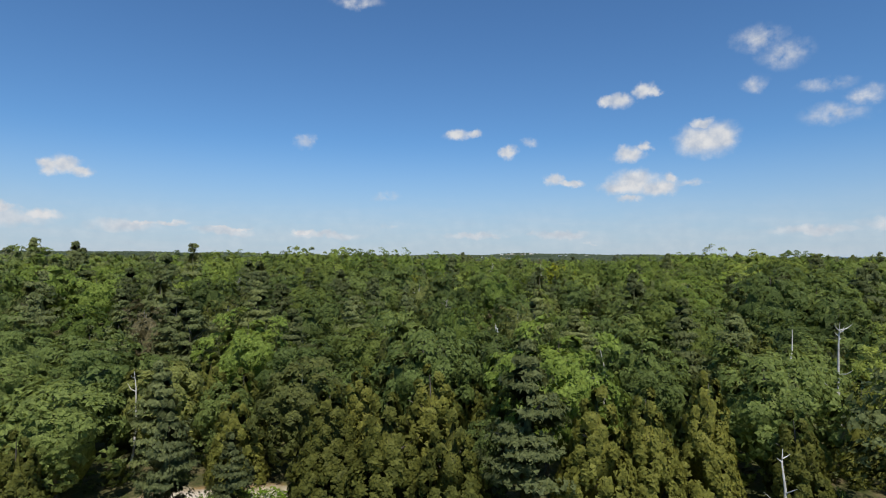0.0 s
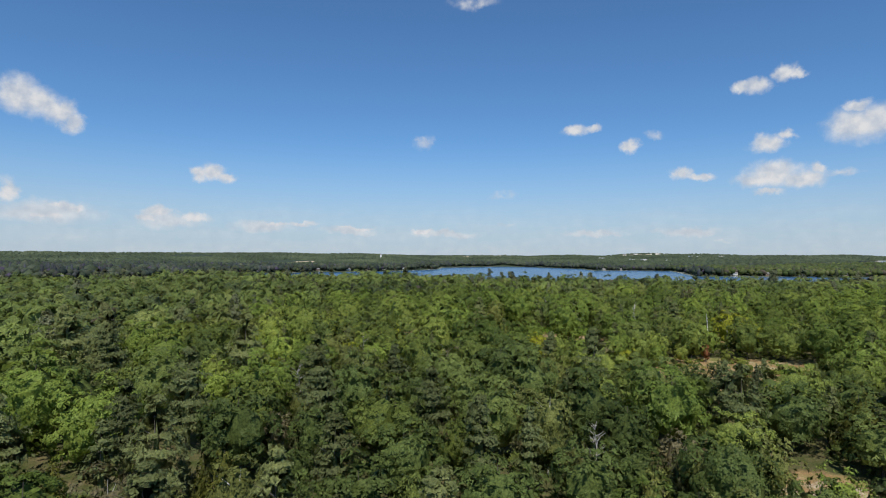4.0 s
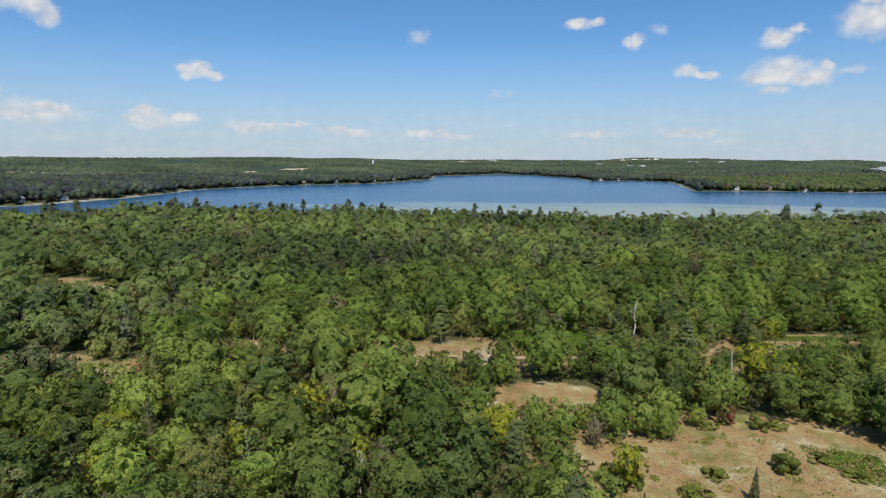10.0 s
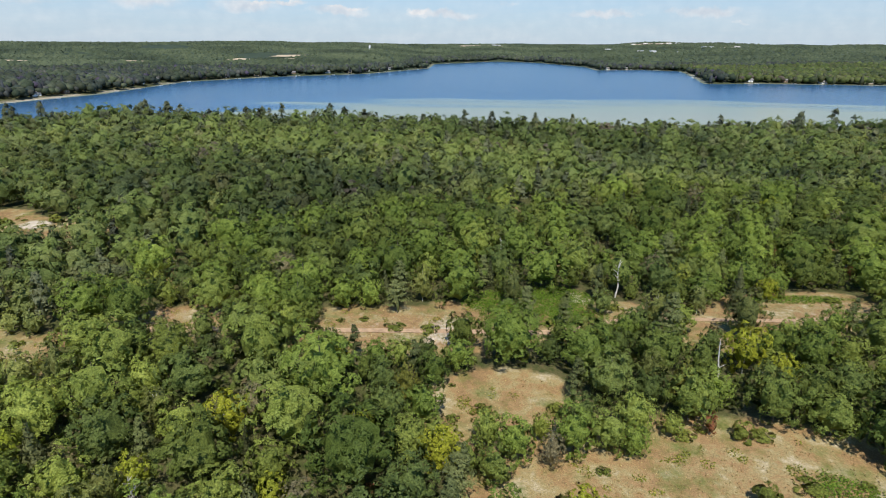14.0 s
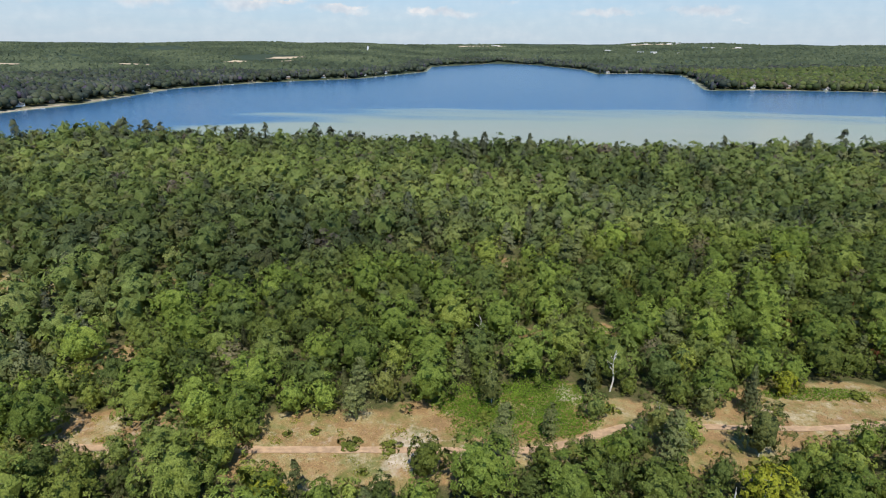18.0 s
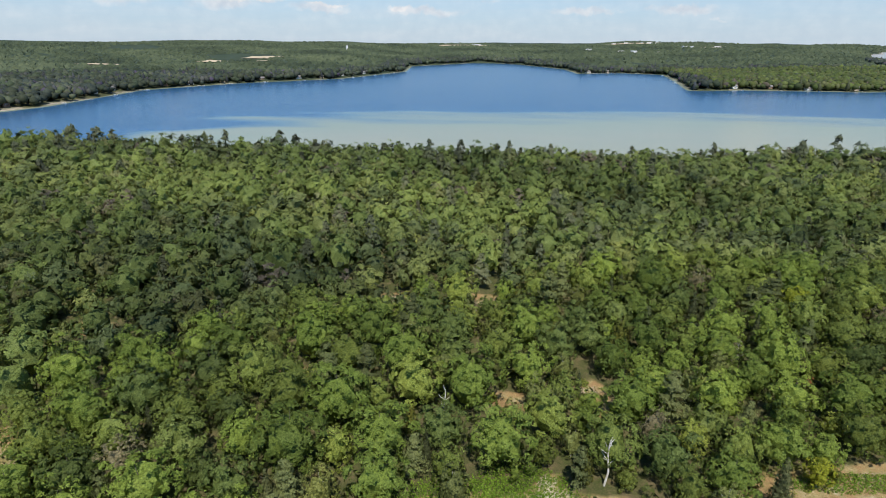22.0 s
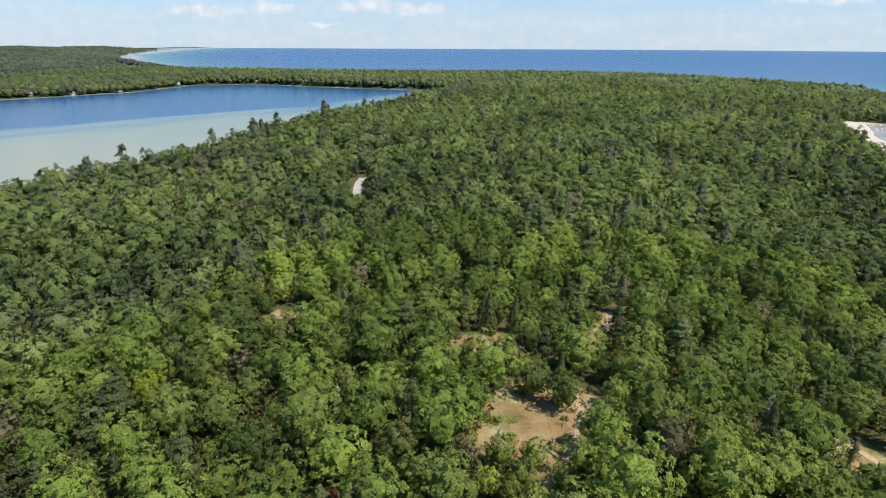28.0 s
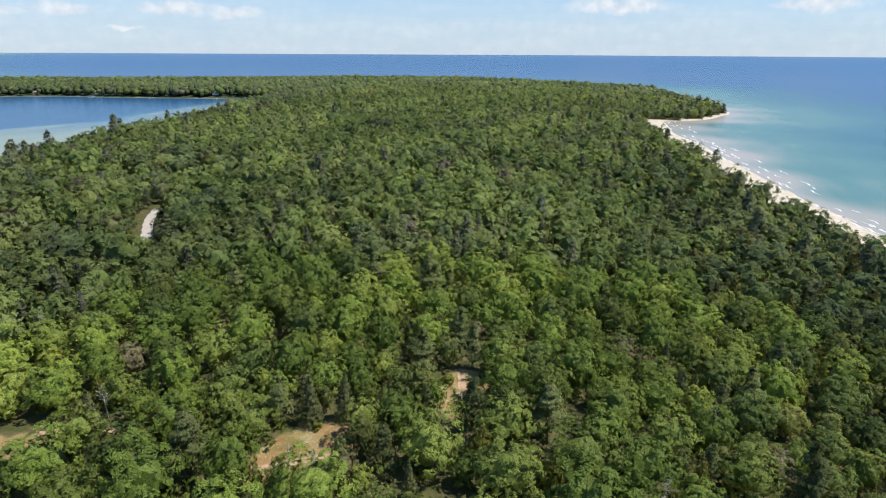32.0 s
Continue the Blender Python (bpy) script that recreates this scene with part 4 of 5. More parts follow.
def build_near_trees():
    hero = [("cedar", -4, 47.5, 1.3), ("cedar", -9.5, 50, 1.35), ("cedar", 0.5, 45, 1.2), ("white_pine", 6.5, 46, 1.05), ("cedar", 12, 46, 1.25), ("cedar", 17, 48, 1.2),
            ("cedar", -19, 54.5, 1.05), ("birch", -14, 57, 1.35), ("birch", -29, 61, 1.2), ("oak", -37, 62, 1.3), ("oak", -45, 58, 1.3), ("cedar", 22, 50, 1.2),
            ("oak", 30, 54, 1.25), ("white_pine", -101, 146, 1.5), ("white_pine", -69, 97, 1.15), ("white_pine", 41, 83, 1.1), ("white_pine", -36, 84, 1.25), ("white_pine", -43, 95, 1.2), ("white_pine", -31, 98, 1.15), ("white_pine", -23, 90, 1.1), ("white_pine", -52, 108, 1.25), ("oak", 66, 118, 1.83), ("white_pine", 71, 122, 1.49), ("oak", 76, 119, 1.83), ("oak", 81, 124, 1.82), ("white_pine", 86, 121, 1.50), ("oak", 91, 127, 1.83), ("oak", 97, 124, 1.85), ("oak", 88, 133, 1.82), ("oak", 103, 130, 1.86), 
            ("oak", -17, 73, 1.35),
            ("oak", 8, 77, 1.3), ("white_pine", -60, 125, 1.25), ("spruce", 37, 62, 1.1), ("oak", -2, 66, 1.3), ("maple", -27, 80, 1.25)]
    hero += [(k, x, y, w / KINDS[k][0]) for k, x, y, w in EDGE_TREES]
    kept = [(x, y, KINDS[k][0] * q) for k, x, y, q in hero] + [(x, y, 6.5 * q) for x, y, q in YELLOW_SPOTS]
    x, y, kinds, sc, rnd = stand(-330, 520, -150, 620, 3.1, 11,
                                 lambda x, y: (np.hypot(x - 40, y - 230) < 380) & ((y > 43) | ((np.abs(x) > 36) & (y < 4)) | (np.abs(x) > 44)), kept)
    sc = sc * (0.96 + 0.03 * step(y, 90, 190))
    d = polygon_distance(x, y, STRETCH, False)
    x, y, d = np.concatenate([x, [q[1] for q in hero]]), np.concatenate([y, [q[2] for q in hero]]), np.concatenate([d, np.full(len(hero), -1.0)])
    kinds = np.concatenate([kinds, [q[0] for q in hero]])
    sc = np.concatenate([sc, [q[3] for q in hero]])
    # the nearest of each kind are things, the others join the woods
    keep = np.zeros(len(x), bool)
    for kind in KINDS:
        idx = np.nonzero(kinds == kind)[0]
        keep[idx[np.argsort(d[idx])][:285]] = True
    keep &= d < 100
    rest = (x[~keep], y[~keep], kinds[~keep], sc[~keep])
    x, y, d, kinds, sc = x[keep], y[keep], d[keep], kinds[keep], sc[keep]
    front = (y < 100) & (np.abs(x + 6) < 40)
    for kind, (w, h, n, s, g, bark, label) in KINDS.items():
        variants = [tree_thing(kind + "_tree", kind, LEAF[kind], label, "tree", kind.replace("_", " ") + " trees", 100 + 17 * len(kind) + i) for i in range(3)]
        close = [tree_thing(kind + "_tree", kind, LEAF_NEAR[kind], label, "tree", kind.replace("_", " ") + " trees", 300 + 17 * len(kind) + i,
                            n=5200, size=s * 0.62) for i in range(2)]
        used = set()
        kids = {ob: list(ob.children) for ob in variants + close}
        for i in np.nonzero(kinds == kind)[0]:
            pool = close if front[i] else variants
            k = rnd.randint(len(pool))
            k_size = sc[i]
            m = Matrix.LocRotScale((x[i], y[i], float(height(x[i], y[i])) - 0.05), Euler((rnd.randn() * 0.03, rnd.randn() * 0.03, rnd.uniform(0, 6.28))),
                                   (k_size * rnd.uniform(0.93, 1.07), k_size * rnd.uniform(0.93, 1.07), k_size ** (0.9 if k_size > 1.45 else 0.74) * rnd.uniform(0.9, 1.13)))
            key = (front[i], k)
            if key in used:
                plant(pool[k], kids[pool[k]], m)
            else:
                used.add(key)
                pool[k].matrix_basis = m
        for flag, pool in ((False, variants), (True, close)):
            for k, ob in enumerate(pool):
                if (flag, k) not in used:
                    for o in (*ob.children, ob):
                        bpy.data.objects.remove(o)
    return rest


def joined_trees(name, x, y, kinds, sizes, rnd, n, size, label, blob=None, hazy=False):
    """Woods that nobody could count, one object for each kind."""
    z = height(x, y)
    for kind, (w, h, *_r) in KINDS.items():
        idx = np.nonzero(kinds == kind)[0]
        if not len(idx):
            continue
        templates = []
        for s in range(6):
            r = np.random.RandomState(900 + s)
            if blob is None:
                p, out = crown_points(kind, n, r)
                sc = np.array([w, w, h])
                v, f, lean = leaf_sprays(p * sc, unit(out / sc * w), size, r, 0.3)
                cv, cf, cn = core(kind, r)
                lean = np.concatenate([lean, cn])
                tri = np.concatenate([f, cf + len(v)])
                v = np.concatenate([v, cv * sc])
            else:
                bv, tri = blob
                lean = bv
                bv = bv * (1 + 0.13 * r.randn(len(bv), 1))
                zz = (bv[:, 2:] + 1) / 2
                if kind in ("white_pine", "cedar", "spruce"):
                    v = np.concatenate([bv[:, :2] * 0.5 * w * (1.15 - zz), zz * h * 1.02], 1)
                else:
                    v = np.concatenate([bv[:, :2] * 0.5 * w, (0.2 + 0.8 * zz) * h], 1)
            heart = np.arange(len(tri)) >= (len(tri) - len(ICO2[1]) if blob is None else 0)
            templates.append((v, tri, heart, lean))
        pick = rnd.randint(0, 6, len(idx))
        vs, fs, ts, hs, ls, o = [], [], [], [], [], 0
        for k, (v, tri, heart, lean) in enumerate(templates):
            j = idx[pick == k]
            if not len(j):
                continue
            a = rnd.uniform(0, 6.28, len(j))
            ca, sa = np.cos(a)[:, None], np.sin(a)[:, None]
            wide = sizes[j][:, None]
            sc = wide ** 0.75 * (1 + 0.1 * (1 - step(lake_distance(x[j], y[j]), 12, 75)) * (1 - step(y[j], 700, 900)) * (kind == "white_pine"))[:, None]
            q = np.stack([(v[:, 0] * ca - v[:, 1] * sa) * wide + x[j][:, None], (v[:, 0] * sa + v[:, 1] * ca) * wide + y[j][:, None],
                          v[:, 2] * sc * rnd.uniform(0.85, 1.15, (len(j), 1)) + z[j][:, None]], -1)
            vs.append(q.reshape(-1, 3))
            fs.append((tri[None] + (np.arange(len(j)) * len(v))[:, None, None] + o).reshape(-1, 3))
            hs.append(np.tile(heart, len(j)))
            ls.append(np.stack([lean[:, 0] * ca - lean[:, 1] * sa, lean[:, 0] * sa + lean[:, 1] * ca, lean[:, 2] + 0 * ca], -1).reshape(-1, 3))
            # darker tint on blob crowns stands in for the shade between their leaves
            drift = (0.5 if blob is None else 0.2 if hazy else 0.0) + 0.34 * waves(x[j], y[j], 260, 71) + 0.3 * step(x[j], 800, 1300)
            ts.append(np.repeat(np.clip(drift + 0.75 * (rnd.uniform(size=len(j)) - 0.5), 0, 1), len(v)))
            o += len(j) * len(v)
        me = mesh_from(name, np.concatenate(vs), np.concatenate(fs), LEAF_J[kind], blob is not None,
                       [("tint", "FLOAT", np.concatenate(ts))] + ([("lean", "FLOAT_VECTOR", np.concatenate(ls))] if blob is None else []), (FAR_HAZED_J if hazy else HEART_J)[kind], np.concatenate(hs))
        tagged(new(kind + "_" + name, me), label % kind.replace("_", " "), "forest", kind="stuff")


def build_far_trees(others):
    # woods beside the low stretch
    x, y, kinds, sc = others
    rnd = np.random.RandomState(12)
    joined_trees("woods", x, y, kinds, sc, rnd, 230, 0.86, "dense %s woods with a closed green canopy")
    # middle distance
    x, y, kinds, sc, rnd = stand(-800, 1950, 10, 1000, 4.6, 13, lambda x, y: (np.hypot(x - 40, y - 230) >= 380) & (
        (np.hypot(x - 40, y - 230) < 800) | ((x > 300) & (y < 800) & (np.hypot(x - 40, y - 230) < 1250))), (), 1.15)
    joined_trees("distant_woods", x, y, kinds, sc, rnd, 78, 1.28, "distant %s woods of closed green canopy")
    # far
    x, y, rnd = scatter(-2000, 2000, -50, 2700, 9.4, 14)
    e = np.hypot(x - 40, y - 230)
    ok = wooded(x, y) & (e >= 800) & ((x <= 300) | (y >= 800) | (e >= 1250)) & ((e < 1500) | (lake_distance(x, y) < 60) | (sea_distance(x, y) < 120) | (x > 300)) & (x > -1.2 * y - 300)
    ok &= (e < 2000) | (lake_distance(x, y) < 60) | (sea_distance(x, y) < 120)
    x, y = x[ok], y[ok]
    kinds = species(x, y, rnd)
    kinds[(kinds == "cedar") | (kinds == "spruce")] = "oak"
    kinds[(kinds == "white_pine") & (rnd.uniform(size=len(x)) < 0.6)] = "beech"
    sc = rnd.uniform(0.95, 1.6, len(x))
    east = (x > 330) & (y < 2000)
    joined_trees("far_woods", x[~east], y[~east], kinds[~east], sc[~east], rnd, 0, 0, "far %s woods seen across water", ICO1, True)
    joined_trees("headland_woods", x[east], y[east], kinds[east], sc[east], rnd, 0, 0, "%s woods on a headland between lake and open water", ICO1)


build_far_trees(build_near_trees())

# far land: clumps of woods towards the horizon
def build_horizon_woods():
    x, y, rnd = scatter(-4600, 3000, 500, 4900, 27, 15)
    r = np.hypot(x - 60, y - 200)
    ok = (r > 1650) & (r < 4900) & (lake_distance(x, y) > 60) & (sea_distance(x, y) > 60) & (x > -1.25 * y) & (rnd.uniform(size=len(x)) > 0.3)
    for cx, cy, rx, ry in FIELDS:
        ok &= (np.abs(x - cx) > rx + 20) | (y > cy + ry + 20) | (y < cy - ry - 60)
    ok &= waves(x, y, 700, 51) > -0.75
    x, y = x[ok], y[ok]
    n = len(x)
    v = np.array([(1, 0, 0), (0, 1, 0), (-1, 0, 0), (0, -1, 0), (0, 0, 1), (0.45, 0.45, 0.75)], float)
    f = np.array([(0, 1, 5), (1, 4, 5), (4, 0, 5), (1, 2, 4), (2, 3, 4), (3, 0, 4)])
    a, s = rnd.uniform(0, 6.28, (n, 1)), rnd.uniform(10, 21, (n, 1))
    q = np.stack([(v[:, 0] * np.cos(a) - v[:, 1] * np.sin(a)) * s + x[:, None], (v[:, 0] * np.sin(a) + v[:, 1] * np.cos(a)) * s + y[:, None],
                  v[:, 2] * rnd.uniform(6, 13, (n, 1)) + height(x, y)[:, None] - 0.5], -1)
    me = mesh_from("horizon_woods", q.reshape(-1, 3), (f[None] + (np.arange(n) * 6)[:, None, None]).reshape(-1, 3), FAR_HAZED_J["maple"], False,
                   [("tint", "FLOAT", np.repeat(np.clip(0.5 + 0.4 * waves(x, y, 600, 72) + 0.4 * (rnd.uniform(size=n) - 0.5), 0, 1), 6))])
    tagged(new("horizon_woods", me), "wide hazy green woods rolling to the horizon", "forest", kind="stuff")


FIELDS = [(-1360, 1890, 75, 45), (-1220, 2290, 45, 50), (-1140, 2540, 80, 60), (-499, 4420, 210, 130), (560, 4500, 150, 70), (994, 4000, 120, 45),
          (-1640, 1700, 80, 40), (-1000, 2250, 25, 25)]
FIELD = plain("dry_field", (0.5, 0.4, 0.26), 0.95, 0, 0.02, 0.2)


def build_fields():
    for cx, cy, rx, ry in FIELDS:
        x, y = np.meshgrid(np.linspace(cx - rx, cx + rx, 12), np.linspace(cy - ry, cy + ry, 10))
        x = x + 0.25 * rx * np.sin(y / ry * 1.3 + cx)
        z = height(x, y) + 3.0
        tagged(new("field", mesh_from("field", np.stack([x, y, z], -1).reshape(-1, 3), grid_faces(12, 10), FIELD, True)),
               "pale dry field among distant woods", "field", kind="structure")


build_fields()
build_horizon_woods()


# ---- single trees and shrubs of the clearings ----
def place(thing, x, y, scale=1.0, turn=None, sink=0.05):
    a = random.uniform(0, 6.28) if turn is None else turn
    thing.matrix_basis = Matrix.LocRotScale((x, y, float(height(x, y)) - sink), Euler((0, 0, a)), (scale, scale, scale))
    return thing


def place_copy(thing, x, y, scale=1.0, turn=None, sink=0.05, squash=1.0):
    a = random.uniform(0, 6.28) if turn is None else turn
    return copy_thing(thing, Matrix.LocRotScale((x, y, float(height(x, y)) - sink), Euler((0, 0, a)), (scale, scale, scale * squash)))


def snag(seed, tall, girth, limbs, bark, label, reach=0.28):
    """A dead standing tree: bare trunk and each bare limb."""
    rnd = np.random.RandomState(seed)
    root = tagged(new("dead_tree"), label, "dead tree", "dead trees")
    z = np.array([-0.5, 0.3 * tall, 0.6 * tall, 0.85 * tall, tall])
    bend = rnd.randn(5, 2) * 0.018 * tall
    path = np.stack([bend[:, 0], bend[:, 1], z], -1)
    v, f = tube(path, [girth, girth * 0.8, girth * 0.6, girth * 0.4, girth * 0.12])
    new("trunk", mesh_from("trunk", v, f, bark, True)).parent = root
    for k in range(limbs):
        h = tall * rnd.uniform(0.35, 0.95)
        a, r = rnd.uniform(0, 6.28), reach * tall * rnd.uniform(0.4, 1) * (1.25 - h / tall)
        t = np.linspace(0, 1, 4)
        q = np.stack([np.cos(a) * r * t + 0.06 * r * rnd.randn(4) * t, np.sin(a) * r * t + 0.06 * r * rnd.randn(4) * t, h + r * 0.7 * t ** 1.4], -1)
        q[0] = path[:, 0:3][np.argmin(np.abs(z - h))] * np.array([1, 1, 0]) + np.array([0, 0, h])
        v, f = tube(q, [girth * 0.38, girth * 0.28, girth * 0.18, girth * 0.05], 5)
        new("limb", mesh_from("limb", v, f, bark, True)).parent = root
    return root


for i, (x, y, tall, girth, limbs) in enumerate([
        (39, 231, 11.5, 0.24, 3), (23, 273, 11.5, 0.26, 9), (-10, 284, 11, 0.22, 6), (41, 60, 14.5, 0.2, 6), (34.5, 58, 14, 0.18, 1),
        (24.6, 42.4, 7.0, 0.16, 4), (19.6, 71.3, 10.5, 0.15, 5), (-30, 57, 10, 0.13, 4), (9, 99, 10, 0.18, 5), (-10, 100, 9, 0.14, 4)]):
    place(snag(500 + i, tall, girth, limbs, BIRCH, "bleached white dead birch with a few bare limbs"), x, y)
for i, (x, y, tall) in enumerate([(152, 361, 9), (110, 320, 10), (151, 311, 7), (-49, 175, 11), (-50, 143, 10), (-30, 176, 9), (165, 242, 9),
                                  (196, 232, 9.5), (152, 306, 6.5), (60, 322, 10), (-66, 190, 8.5), (1, 131, 9)]):
    place(snag(540 + i, tall, 0.17, 26, DEAD, "grey leafless dead tree with many thin branches", 0.34), x, y)

yellow = [tree_thing("yellow_tree", "birch", YELLOW, "early yellow autumn tree among green ones", "tree", "yellow trees", 700 + i, 800, 0.42) for i in range(2)]
for i, (x, y, k) in enumerate(YELLOW_SPOTS):
    place(yellow[i], x, y, k) if i < 2 else place_copy(yellow[i % 2], x, y, k)
rust = tree_thing("rust_tree", "oak", RUST, "small dead tree holding rust-red leaves", "tree", "rust red trees", 720, 90, 0.45, 0.36, 0.65)
place(rust, -18, 186, 1.0)
for x, y, k in [(35, 216, 0.8), (75, 316, 0.8), (92, 302, 0.7), (107, 310, 0.7), (112, 345, 0.7), (100, 335, 0.6)]:
    place_copy(rust, x, y, k)


def shrub_thing(name, label, category, group, seed, wide, tall, n, size, mat):
    root = tagged(new(name), label, category, group)
    rnd = np.random.RandomState(seed)
    vs, fs, o = [], [], 0
    for k in range(4):
        a = k * 1.57 + rnd.uniform(0, 0.8)
        q = np.array([(0, 0, -0.2), (np.cos(a) * wide * 0.15, np.sin(a) * wide * 0.15, tall * 0.3), (np.cos(a) * wide * 0.3, np.sin(a) * wide * 0.3, tall * 0.6)])
        v, f = tube(q, [0.05, 0.04, 0.015], 5)
        vs.append(v), fs.append(f + o)
        o += len(v)
    new("stems", mesh_from("stems", np.concatenate(vs), np.concatenate(fs), BARK, True)).parent = root
    new("foliage", crown_mesh("foliage", "shrub", wide, tall, n, size, mat, seed)).parent = root
    return root


bush = [shrub_thing("bush", "rounded green bush standing in dry grass", "bush", "bushes in the clearings", 800 + i, 4.2, 3.6, 900, 0.26, SHRUB) for i in range(2)]
juniper = [shrub_thing("juniper", "low spreading green juniper in dry grass", "shrub", "junipers in the clearings", 810 + i, 4.0, 1.3, 800, 0.2, SHRUB) for i in range(2)]
place(bush[0], 39.9, 200, 1.25), place(bush[1], 40.4, 216, 1.0)
place(juniper[0], 27.4, 196, 1.15), place(juniper[1], 15.8, 202.5, 0.65)
for x, y, k, flat in [(10.4, 190.5, 1.8, 0.9), (51.5, 200.5, 2.0, 0.5), (48, 205, 1.2, 0.5), (33.5, 216.5, 0.9, 1.2), (30.5, 214.5, 0.8, 1.0), (5, 211, 0.8, 1.0), (-6, 214, 0.9, 0.8),
                      (57, 207, 1.1, 0.6), (40.5, 188, 1.1, 0.9), (22.5, 189, 1.2, 0.8), (17, 193, 0.7, 0.8), (44, 217, 0.9, 1.1), (-30, 239.5, 1.1, 0.6), (-43.5, 239.8, 0.9, 0.8), (-22, 240.5, 1.0, 0.8), (139, 278, 0.8, 1.0)]:
    place_copy(juniper[int(x) % 2], x, y, k, squash=flat)


def build_undergrowth():
    """Saplings and brush that close the gaps between the trees."""
    x, y, r = scatter(-140, 310, -40, 430, 4.6, 21)
    ok = wooded(x, y) & (polygon_distance(x, y, STRETCH, False) < 96) & (r.uniform(size=len(x)) < 0.4) & open_beside(x, y, np.full(len(x), 1.6))
    x, y = x[ok], y[ok]
    z = height(x, y)
    vs, ts, ls = [], [], []
    for k in range(5):
        q = np.random.RandomState(40 + k)
        p, out = crown_points("shrub", 44, q)
        sc = np.array([3.6, 3.6, 3.4])
        v, f, lean = leaf_sprays(p * sc, out, 0.5, q, 0.4)
        j = np.arange(k, len(x), 5)
        s = r.uniform(0.5, 1.25, (len(j), 1))
        vs.append(np.stack([v[:, 0] * s + x[j][:, None], v[:, 1] * s + y[j][:, None], v[:, 2] * s + z[j][:, None]], -1).reshape(-1, 3))
        ts.append(np.repeat(r.uniform(size=len(j)), len(v)))
        ls.append(np.tile(lean, (len(j), 1)))
    v = np.concatenate(vs)
    me = mesh_from("undergrowth", v, np.arange(len(v)).reshape(-1, 3), BRUSH, False,
                   [("tint", "FLOAT", np.concatenate(ts)), ("lean", "FLOAT_VECTOR", np.concatenate(ls))])
    tagged(new("undergrowth", me), "green saplings and brush under the trees", "undergrowth", kind="stuff")


build_undergrowth()
rnd = np.random.RandomState(77)
for cx, cy, rx, ry, turn, sand in CLEARINGS[4:30]:
    for _ in range(int(1 + rx * ry / 40)):
        a, r = rnd.uniform(0, 6.28), math.sqrt(rnd.uniform(0.25, 1.15))
        u, v, q = rx * r * math.cos(a), ry * r * math.sin(a), radians(turn)
        x, y = cx + u * math.cos(q) - v * math.sin(q), cy + u * math.sin(q) + v * math.cos(q)
        if min(float(polygon_distance(np.array(x), np.array(y), t, False)) for t in TRAILS) < 3.5:
            continue
        if r > 0.85 and rnd.uniform() < 0.5:
            place_copy(bush[rnd.randint(2)], x, y, rnd.uniform(0.5, 1.0))
        else:
            place_copy(juniper[rnd.randint(2)], x, y, rnd.uniform(0.45, 1.05))


def ground_cover(name, label, spots, per_area, size, tall, mat, seed):
    """Low plants over stretches of the plan, as one object."""
    rnd = np.random.RandomState(seed)
    cs = []
    for cx, cy, rx, ry, turn in spots:
        n = int(rx * ry * 3.14 * per_area)
        a, r, q = rnd.uniform(0, 6.28, n), np.sqrt(rnd.uniform(0, 1, n)) * rnd.uniform(0.8, 1.1, n), radians(turn)
        u, v = rx * r * np.cos(a), ry * r * np.sin(a)
        cs.append(np.stack([cx + u * math.cos(q) - v * math.sin(q), cy + u * math.sin(q) + v * math.cos(q)], -1))
    c = np.concatenate(cs)
    keep = np.ones(len(c), bool)
    for trail in TRAILS:
        keep &= polygon_distance(c[:, 0], c[:, 1], trail, False) > 1.5
    c = c[keep]
    z = height(c[:, 0], c[:, 1]) + tall * rnd.uniform(0.1, 1, len(c))
    v, f, _ = leaf_sprays(np.concatenate([c, z[:, None]], 1), np.tile((0, 0, 1.0), (len(c), 1)), size, rnd, 0.5)
    me = mesh_from(name, v, f, mat, False, [("tint", "FLOAT", np.repeat(rnd.uniform(size=len(c)), 3))])
    tagged(new(name, me), label, "plants", kind="stuff")


BRACKEN = leaf_material("bracken", (0.1, 0.17, 0.02), (0.13, 0.21, 0.028), (0.17, 0.25, 0.04), joined=True)
DRYGRASS = leaf_material("dry_grass", (0.24, 0.17, 0.08), (0.33, 0.25, 0.12), (0.42, 0.35, 0.2), joined=True, gloss=0.1)
ground_cover("bracken", "bright green bracken covering a sunny clearing", [(-2, 262, 15, 8, 10), (8, 268, 10, 8, 0), (-10, 257, 8, 4, 0), (24, 254, 6, 3, 20), (2, 254, 14, 6, 15), (13, 257, 8, 5, 20), (20, 250, 7, 3, 25),
             (70, 282, 14, 3, 10), (55, 203, 8, 5, -40), (186, 285, 9, 5, 20), (-18, 48, 9, 4, 20)], 15.0, 0.2, 0.5, BRACKEN, 61)
MEADOW = leaf_material("meadow_plants", (0.14, 0.17, 0.03), (0.2, 0.22, 0.04), (0.28, 0.27, 0.06), joined=True)
rnd = np.random.RandomState(31)
patches = []
for cx, cy, rx, ry, turn, sand in CLEARINGS[2:]:
    for _ in range(int(2 + rx * ry / 22)):
        a, r, q = rnd.uniform(0, 6.28), rnd.uniform(0.3, 1.05), radians(turn)
        u, v = rx * r * math.cos(a), ry * r * math.sin(a)
        patches.append((cx + u * math.cos(q) - v * math.sin(q), cy + u * math.sin(q) + v * math.cos(q), rnd.uniform(0.7, 2.6), rnd.uniform(0.6, 1.6), rnd.uniform(0, 180)))
ground_cover("meadow_plants", "low yellow-green plants in patches over the dry grass", patches, 11.0, 0.16, 0.3, MEADOW, 63)
